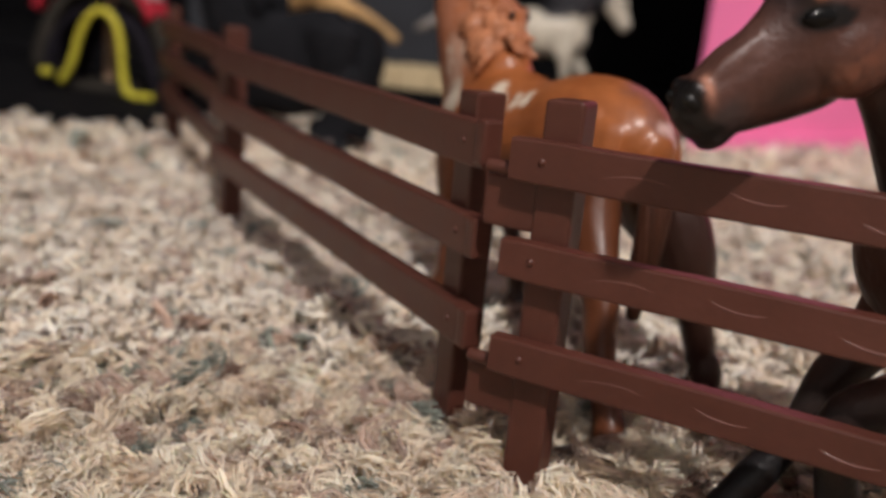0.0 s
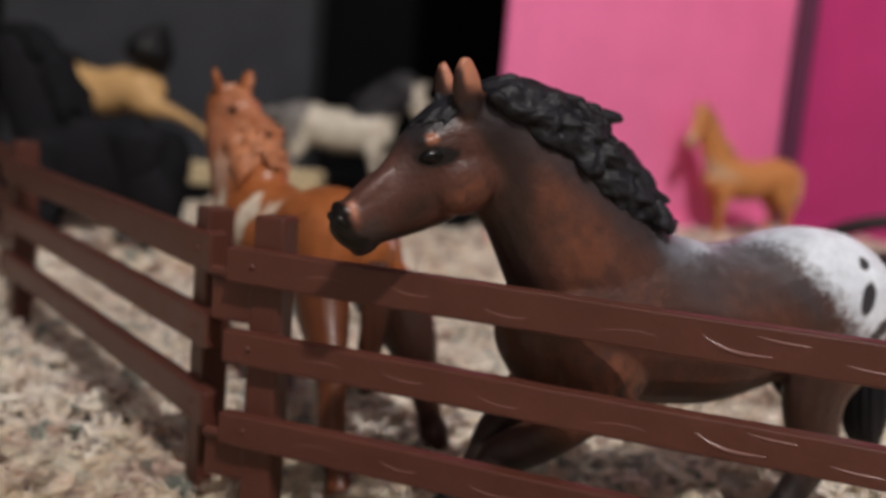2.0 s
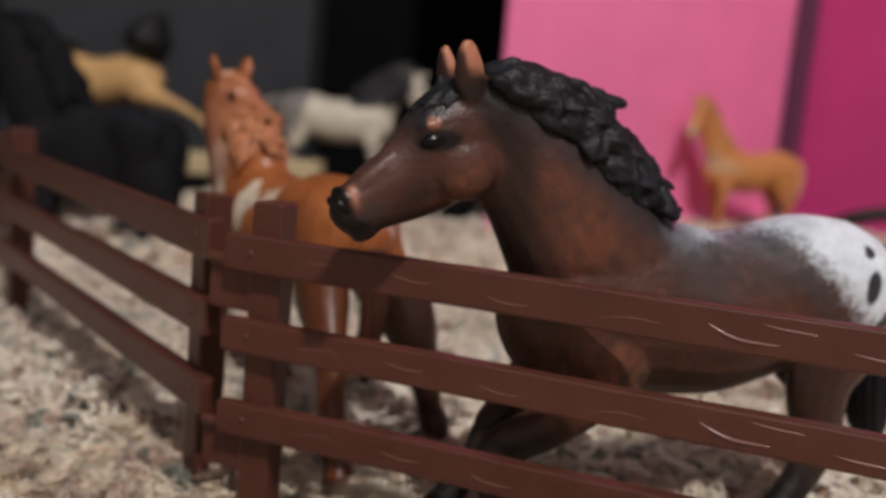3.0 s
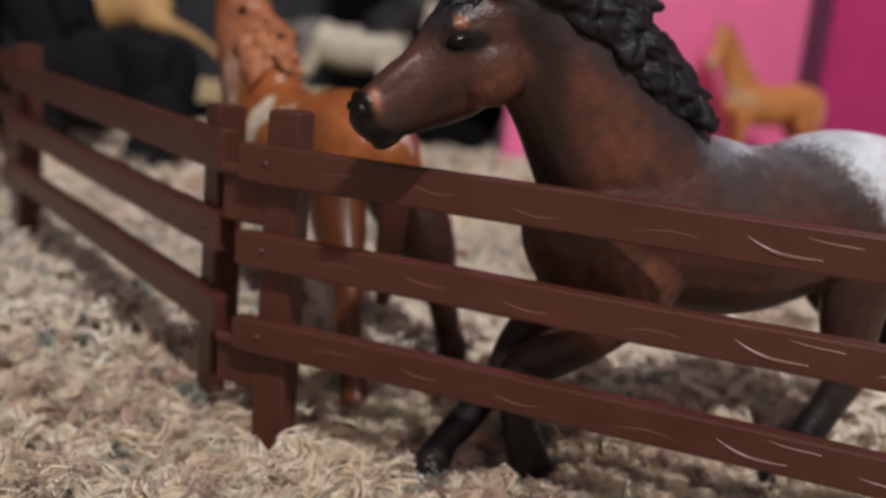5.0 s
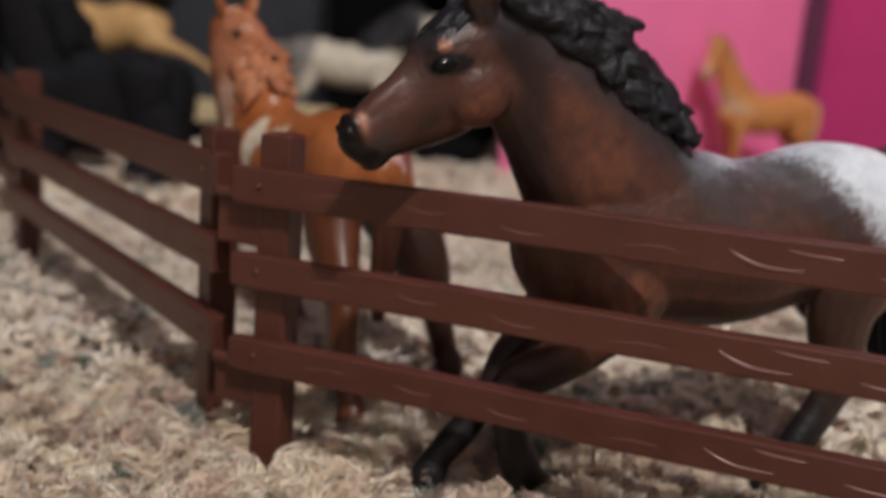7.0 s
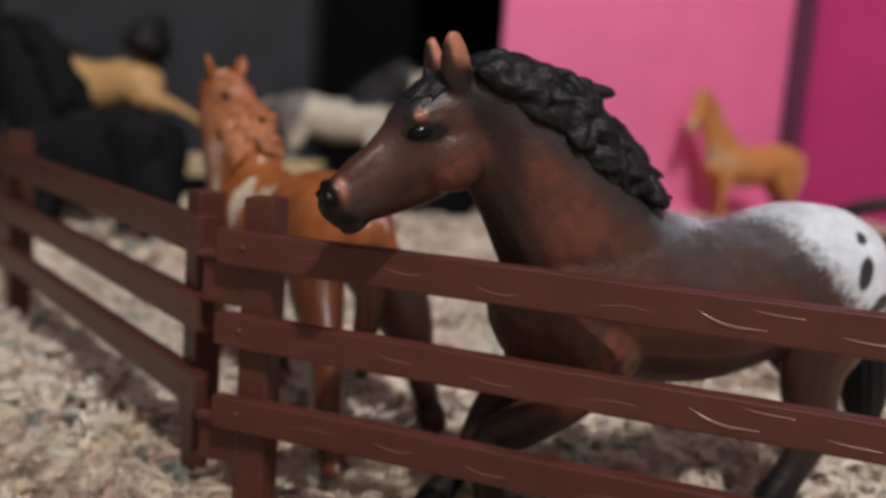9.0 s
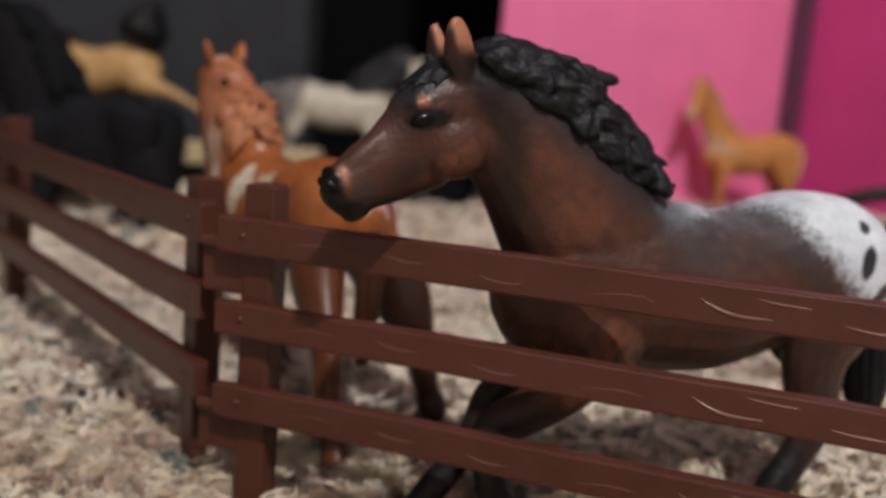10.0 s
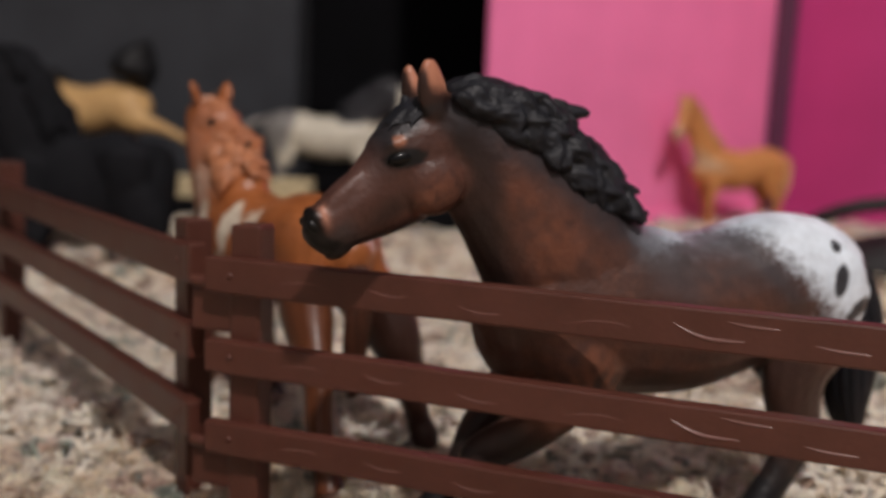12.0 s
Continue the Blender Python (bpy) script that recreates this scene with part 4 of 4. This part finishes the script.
# ---- toy rail fence ----
def rail_mesh(x0, x1, z0, z1, seed):
    """A moulded plank with soft, slightly uneven edges and curved gouges in its front."""
    rnd = random.Random(seed)
    n = 40
    zc, h, d = (z0 + z1) / 2, (z1 - z0) / 2, 0.19
    ring = []
    for sx, sz, ang0 in ((1, 1, 0), (-1, 1, 90), (-1, -1, 180), (1, -1, 270)):
        for k in range(3):
            a = math.radians(ang0 + 45 * k)
            ring.append((sx * (d - 0.045) + 0.045 * math.cos(a), sz * (h - 0.045) + 0.045 * math.sin(a)))
    m = len(ring)
    v, f = [], []
    for i in range(n):
        x = x0 + (x1 - x0) * i / (n - 1)
        wob = 0.008 * math.sin(x * 0.9 + seed) + 0.004 * math.sin(x * 4.3 + 2 * seed)
        end = 0.0 if 0 < i < n - 1 else 0.05
        for j, (a, b) in enumerate(ring):
            s = 1 - end
            v.append((x, 0.19 + a * s, zc + b * s + wob * (1 if b > 0 else 0.6)))
    f = [(i * m + j, (i + 1) * m + j, (i + 1) * m + (j + 1) % m, i * m + (j + 1) % m) for i in range(n - 1) for j in range(m)]
    f += [tuple(range(m)), tuple((n - 1) * m + j for j in range(m))[::-1]]
    return np.array(v) * CM, f


def groove_mesh(L, rise, drop, width):
    """A curved moulded grain line: the heights of its start and end over its lowest point."""
    t = np.linspace(0, 1, 13)
    z = np.where(t < 0.6, rise * (1 - t / 0.6) ** 2, drop * ((t - 0.6) / 0.4) ** 2)
    w = width * np.sin(np.linspace(0.12, 3.02, 13)) ** 0.8 + 0.003
    v, f = loft(np.c_[L * t, 0 * t + 0.006, z], w * 0.8, w, (0, 1, 0), ring=6)
    ob = mesh_object("grain_line", v * CM, f, M_LINE)
    me = ob.data
    bpy.data.objects.remove(ob)
    return me


def post_bm(x, z1, lean=0.0):
    bm = bmesh.new()
    bevelled_box(bm, ((x - 0.37) * CM, 0.30 * CM, -1.25 * CM), ((x + 0.37) * CM, 0.98 * CM, z1 * CM), 0.0009, 3)
    for q in bm.verts:
        q.co.x += 0.0002 * math.sin(q.co.z * 210 + x)
        if q.co.z > (z1 - 0.2) * CM:
            q.co.z += 0.0003 * math.sin(q.co.x * 700)
    return bm


DEEP_LINE, FLAT_LINE = groove_mesh(1.25, 0.24, 0.02, 0.042), groove_mesh(0.95, 0.06, 0.0, 0.03)
CUP_LINE, BOW_LINE = groove_mesh(1.0, 0.13, 0.06, 0.02), groove_mesh(1.5, -0.16, -0.1, 0.012)
# one moulding pattern on every rail: the line, its start along the rail and its height from the rail's middle
GRAIN = ((BOW_LINE, 1.0, 0.05), (CUP_LINE, 3.15, -0.05), (CUP_LINE, 5.15, -0.16), (BOW_LINE, 7.25, -0.06), (DEEP_LINE, 9.33, -0.17), (FLAT_LINE, 10.17, 0.16),
         (FLAT_LINE, 11.68, -0.12), (DEEP_LINE, 13.4, -0.15), (FLAT_LINE, 14.3, 0.17), (CUP_LINE, 15.6, -0.1))


def fence_panel(m, label, lined=True, tall=0.0):
    root = tagged(new("toy_fence_panel"), label, "toy fence", "toy fence panels round the paddock", "thing")
    for k, (z0, z1) in enumerate(((5.68, 6.46), (3.9, 4.63), (2.04, 2.77))):
        v, f = rail_mesh(-0.62, 19.0, z0 - tall, z1 + tall * 0.4, 3 + k)
        rail = mesh_object("rail", v, f, M_PLASTIC, root, smooth=False)
        zc, rnd = (z0 + z1) / 2, random.Random(31 + k)
        for me, gx, dz in GRAIN if lined else ():
            line = new("grain_line", me)
            line.parent, line.location = rail, ((gx + rnd.uniform(-0.06, 0.06)) * CM, 0, (zc + dz + rnd.uniform(-0.02, 0.02)) * CM)
        for px in (0.0, 18.25):
            v, f = ball((0, 0, 0), (0.075, 0.05, 0.075), rings=6, ring=10)
            peg = mesh_object("peg", v * CM, f, M_PLASTIC, rail)
            peg.location = (px * CM, 0, (zc + 0.02) * CM)
    for x, top in ((0.17, 7.18), (17.75, 6.97)):
        part("post", post_bm(x, top), M_PLASTIC, root, smooth=False)
    for z0, z1 in ((4.72, 5.70), (1.1, 2.03)):
        bm = bmesh.new()
        bevelled_box(bm, (-1.2 * CM, 0.36 * CM, z0 * CM), (0.1 * CM, 0.80 * CM, z1 * CM), 0.0007, 2)
        part("connector_tab", bm, M_PLASTIC, root, smooth=False)
    for z in (5.84, 2.16):
        v, f = loft([(-1.12, 0.3, z), (-0.85, 0.3, z), (-0.55, 0.3, z)], [0.13] * 3, [0.13] * 3, (0, 1, 0), ring=12)
        mesh_object("pin", v * CM, f, M_PLASTIC, root)
    for z0, z1 in ((5.70, 6.58), (3.88, 4.70), (2.02, 2.84)):
        bm = bmesh.new()
        bevelled_box(bm, (18.72 * CM, -0.06 * CM, z0 * CM), (19.06 * CM, 0.38 * CM, z1 * CM), 0.0008, 2)
        part("end_cap", bm, M_PLASTIC, root, smooth=False)
    root.matrix_basis = m
    return root


def along(a, direction, back=0.0):
    ang = math.degrees(math.atan2(direction[1], direction[0]))
    u = Vector((direction[0], direction[1], 0)).normalized()
    p = Vector((a[0], a[1], 0)) - u * back
    return pose(p.x * CM, p.y * CM, 0, 0, 0, ang)


fence = fence_panel(along((-0.5, 16.15), (0.9705, -0.241)), "reddish brown plastic three-rail toy fence panel standing on the carpet")
plain = fence_panel(along((-1.78, 17.22), (0.694, -0.720), 19.0), "reddish brown plastic toy fence panel set at an angle", False, 0.07)
copy_thing(plain, along((-15.2, 32.2), (0.632, -0.775), 19.0))

# ---- the toy horses ----
H = 208.0
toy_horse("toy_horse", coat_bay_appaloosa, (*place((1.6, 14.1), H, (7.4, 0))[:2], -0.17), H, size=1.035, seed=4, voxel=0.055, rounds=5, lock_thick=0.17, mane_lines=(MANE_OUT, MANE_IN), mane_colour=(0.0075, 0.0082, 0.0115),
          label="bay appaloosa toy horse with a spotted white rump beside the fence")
def towards(heading, poll, world_dir):
    """A nose point in a horse's own axes, from its poll and the direction that the face points in the room."""
    a = radians(-heading)
    d = Vector(world_dir).normalized() * 3.2
    return (poll[0] + d.x * math.cos(a) - d.y * math.sin(a), poll[1] + d.x * math.sin(a) + d.y * math.cos(a), poll[2] + d.z)


CREAM = (0.62, 0.55, 0.44)
CH = 134.0
toy_horse("toy_horse", patched((0.30, 0.096, 0.029), (0.23, 0.066, 0.019),
          [(-5.4, -0.5, 6.9, 1.1, (0.19, 0.07, 0.042)), (2.3, 1.0, 7.9, 0.52, CREAM), (2.05, 1.1, 7.4, 0.55, CREAM), (1.9, 1.2, 6.8, 0.6, CREAM), (1.75, 1.35, 6.2, 0.62, CREAM), (1.7, 1.45, 5.2, 0.66, CREAM), (-0.62, 1.15, 6.95, 0.4, CREAM),
           (-0.65, 1.4, 6.7, 0.34, CREAM), (-0.55, 1.5, 6.3, 0.4, CREAM), (-0.5, 1.5, 5.85, 0.45, CREAM), (-0.4, 1.5, 5.3, 0.48, CREAM), (-1.15, 1.25, 6.5, 0.42, CREAM), (-1.65, 1.2, 6.58, 0.42, CREAM), (-2.15, 1.15, 6.66, 0.38, CREAM),
           (-4.0, 1.3, 3.9, 0.42, CREAM), (-4.3, 1.3, 3.2, 0.4, CREAM), (-5.9, -0.4, 6.3, 0.5, (0.6, 0.42, 0.38)), (1.4, 1.2, 3.4, 0.5, CREAM), (-6.6, -2.4, 0.3, 0.75, (0.5, 0.3, 0.23)), (-7.2, 1.75, 1.7, 0.45, (0.42, 0.2, 0.12)), (-6.9, -0.9, 4.4, 0.3, CREAM)],
          leg=(0.105, 0.034, 0.014), leg_z=5.3, far_shade=(0.032, 0.013, 0.009), face=(0.36, 0.15, 0.085)), place((0.6, 22.4), CH, (-5.0, 0)), CH, size=0.95, seed=9, voxel=0.075, mat=M_GLOSSY, rounds=6, head_size=0.95, head_wide=1.32, ear_out=0.38, ear_splay=0.35,
          neck=[(1.5, 0, 6.4, 1.95, 1.15), (2.4, 0.0, 7.3, 1.62, 1.05), (3.15, 0.0, 8.2, 1.25, 0.92), (3.75, 0.03, 9.1, 1.0, 0.8), (4.0, 0.05, 9.95, 0.76, 0.66)],
          nose=towards(CH, (4.0, 0.05, 9.8), (0.72, -0.5, -0.4)), lock_top=0.62,
          legs=[STAND_L, mirrored(STAND_L, -2.2),
                [(-4.6, 0.7, 6.1, 1.5, 0.75), (-4.9, 0.95, 5.0, 1.25, 0.72), (-5.5, 1.15, 4.1, 0.95, 0.72), (-6.3, 1.4, 3.2, 0.66, 0.52), (-6.9, 1.6, 2.5, 0.5, 0.42), (-7.2, 1.75, 1.7, 0.42, 0.4), (-7.7, 1.9, 0.9, 0.36, 0.34), (-8.1, 2.0, 0.4, 0.36, 0.34), (-8.3, 2.05, 0.1, 0.42, 0.4), (-8.3, 2.05, -0.2, 0.44, 0.42)],
                [(-4.6, -0.7, 6.1, 1.5, 0.75), (-4.9, -0.95, 5.0, 1.3, 0.78), (-5.6, -1.4, 4.1, 1.1, 0.9), (-6.1, -1.6, 3.3, 0.9, 0.78), (-6.3, -1.8, 2.6, 0.66, 0.6), (-6.35, -2.0, 1.9, 0.5, 0.46), (-6.45, -2.2, 1.2, 0.46, 0.42), (-6.5, -2.3, 0.8, 0.42, 0.4), (-6.6, -2.4, 0.4, 0.52, 0.5), (-6.6, -2.4, 0.0, 0.54, 0.52)]],
          mane_colour=(0.38, 0.155, 0.075), locks=11, lock_len=1.2, lock_thick=0.17, mane_side=1.0, fringe=True,
          tail=[(-5.9, 0.0, 5.9, 0.25), (-6.4, 0.1, 5.7, 0.36), (-6.7, 0.2, 5.1, 0.42), (-6.8, 0.3, 4.2, 0.4), (-6.7, 0.3, 3.2, 0.34), (-6.5, 0.2, 2.0, 0.16)], tail_colour=(0.05, 0.018, 0.01),
          label="glossy chestnut pinto toy horse with cream patches looking back")
toy_horse("toy_horse", patched((0.0135, 0.014, 0.0165), (0.010, 0.0105, 0.013), []), place((-17.2, 53.0), 176, (-6.5, 0)), 176, size=1.02, seed=12, voxel=0.13, mat=M_MATTE,
          legs=[[(x, y, z, a * (3.6 if z < 3.5 else 1.25), c * 1.8) for x, y, z, a, c in leg] for leg in (STAND_L, mirrored(STAND_L, 0.8), BACK_L, mirrored(BACK_L, 0.9))],
          neck=[(1.8, 0, 6.0, 2.6, 1.3), (2.5, 0, 7.8, 2.55, 1.25), (3.2, 0, 9.4, 2.2, 1.1), (4.0, 0, 10.8, 1.7, 0.95), (4.7, 0, 11.7, 1.1, 0.7)], nose=(7.6, 0, 9.6),
          torso=[(x, z - 1.4 * min(1, r / 1.5), r + 1.4 * min(1, r / 1.5), w) for x, z, r, w in TORSO],
          mane_colour=(0.010, 0.0105, 0.0125), locks=20, lock_len=2.4, lock_thick=0.42, mane_side=1.0,
          tail=[(-6.0, 0, 6.9, 0.45), (-6.5, 0, 6.4, 0.8), (-6.6, 0, 5.0, 1.1), (-6.3, 0, 3.4, 1.2), (-6.2, 0, 1.8, 1.1), (-6.3, 0, 0.3, 0.7)],
          label="large black toy horse standing behind the fence")
toy_horse("toy_horse", patched((0.62, 0.39, 0.17), (0.52, 0.30, 0.12), [], leg=(0.05, 0.035, 0.025), leg_z=2.0), place((-31.2, 80), 176, (-6.0, 0)), 176, size=1.27, seed=15, voxel=0.14,
          legs=[STAND_L, mirrored(STAND_L, 1.2), [(-4.6, 0.7, 6.1, 1.5, 0.75), (-5.2, 0.85, 5.3, 1.1, 0.62), (-6.3, 0.85, 4.9, 0.75, 0.5), (-7.5, 0.8, 4.6, 0.46, 0.4), (-8.6, 0.8, 4.2, 0.34, 0.32), (-9.6, 0.8, 3.7, 0.28, 0.26), (-10.3, 0.8, 3.2, 0.3, 0.3), (-10.6, 0.8, 2.9, 0.4, 0.4)], mirrored(BACK_L, 0.9)],
          neck=[(1.5, 0, 6.2, 1.75, 1.05), (2.2, 0, 6.8, 1.45, 0.9), (2.8, 0, 7.2, 1.15, 0.76), (3.3, 0, 7.3, 0.95, 0.66), (3.7, 0, 7.1, 0.8, 0.55)], nose=(4.6, 0, 4.2),
          tail=[(-5.8, 0, 7.2, 0.45), (-5.7, 0, 7.9, 1.1), (-5.2, 0, 8.6, 2.0), (-5.3, 0, 9.4, 1.7), (-5.8, 0, 10.2, 0.9), (-6.1, 0, 10.7, 0.25)], mane_colour=(0.007, 0.007, 0.008), locks=14,
          label="buckskin toy horse with a raised black tail on the shelf").location.z = 0.0155
toy_horse("toy_horse", patched((0.60, 0.56, 0.46), (0.48, 0.44, 0.36), [(-6.2, 0, 6.6, 3.2, (0.20, 0.19, 0.18)), (-5.6, 0, 3.4, 1.7, (0.16, 0.15, 0.145)), (3.2, 0, 8.7, 2.1, (0.02, 0.02, 0.024)), (1.0, 0, 7.8, 1.7, (0.025, 0.025, 0.03)), (2.4, 0.8, 5.2, 1.3, (0.30, 0.28, 0.25))], leg=(0.12, 0.11, 0.105), leg_z=1.6),
          place((-17.6, 79), 3, (-6.4, 0)), 3, size=1.1, seed=18, voxel=0.14, nose=(6.3, 0, 6.2),
          neck=[(1.5, 0, 6.4, 1.9, 1.05), (2.4, 0, 7.5, 1.6, 0.9), (3.3, 0, 8.5, 1.3, 0.76), (4.2, 0, 9.3, 1.0, 0.66), (5.0, 0, 9.4, 0.8, 0.55)],
          legs=[[(1.6, 0.75, 5.4, 1.1, 0.5), (2.2, 0.9, 4.4, 0.8, 0.48), (2.9, 0.85, 3.5, 0.5, 0.4), (3.4, 0.8, 2.8, 0.4, 0.34), (3.7, 0.8, 1.9, 0.27, 0.24), (4.0, 0.8, 1.1, 0.33, 0.3), (4.2, 0.8, 0.6, 0.3, 0.27), (4.3, 0.8, 0.3, 0.42, 0.4)], mirrored(STAND_L, 0.6), BACK_L, mirrored(BACK_L, 0.9)],
          mane_colour=(0.02, 0.02, 0.024), tail_colour=(0.3, 0.28, 0.26), locks=16, tail=[(-6.2, 0, 6.9, 0.3), (-7.6, 0, 6.3, 0.5), (-8.9, 0, 5.4, 0.6), (-9.8, 0, 4.9, 0.3)],
          label="grey and white pinto toy horse with a black mane").location.z = 0.010
toy_horse("toy_horse", patched((0.54, 0.245, 0.08), (0.43, 0.175, 0.05), [], muzzle=(0.5, 0.33, 0.19)), place((24.1, 89.2), 204, (1.7, 0)), 204, size=1.1, seed=21, voxel=0.1, rounds=5, head_size=1.12,
          neck=[(1.6, 0, 6.2, 1.75, 1.0), (2.7, 0.1, 7.5, 1.35, 0.85), (3.6, 0.2, 9.0, 1.05, 0.72), (4.4, 0.35, 10.3, 0.86, 0.62), (4.8, 0.5, 11.2, 0.68, 0.52)],
          nose=towards(204, (4.8, 0.5, 11.1), (-0.3, -0.5, -0.8)), legs=[STAND_L, mirrored(STAND_L, -0.9), BACK_L, mirrored(BACK_L, 0.8)], mane_colour=(0.5, 0.28, 0.1), locks=12, lock_len=1.0, lock_thick=0.12,
          tail_colour=(0.5, 0.3, 0.14), tail=[(-6.2, 0, 6.9, 0.3), (-6.6, 0, 6.3, 0.45), (-6.6, 0, 4.6, 0.5), (-6.4, 0, 3.0, 0.2)],
          label="golden palomino toy horse standing before the pink board").location.z = -0.007
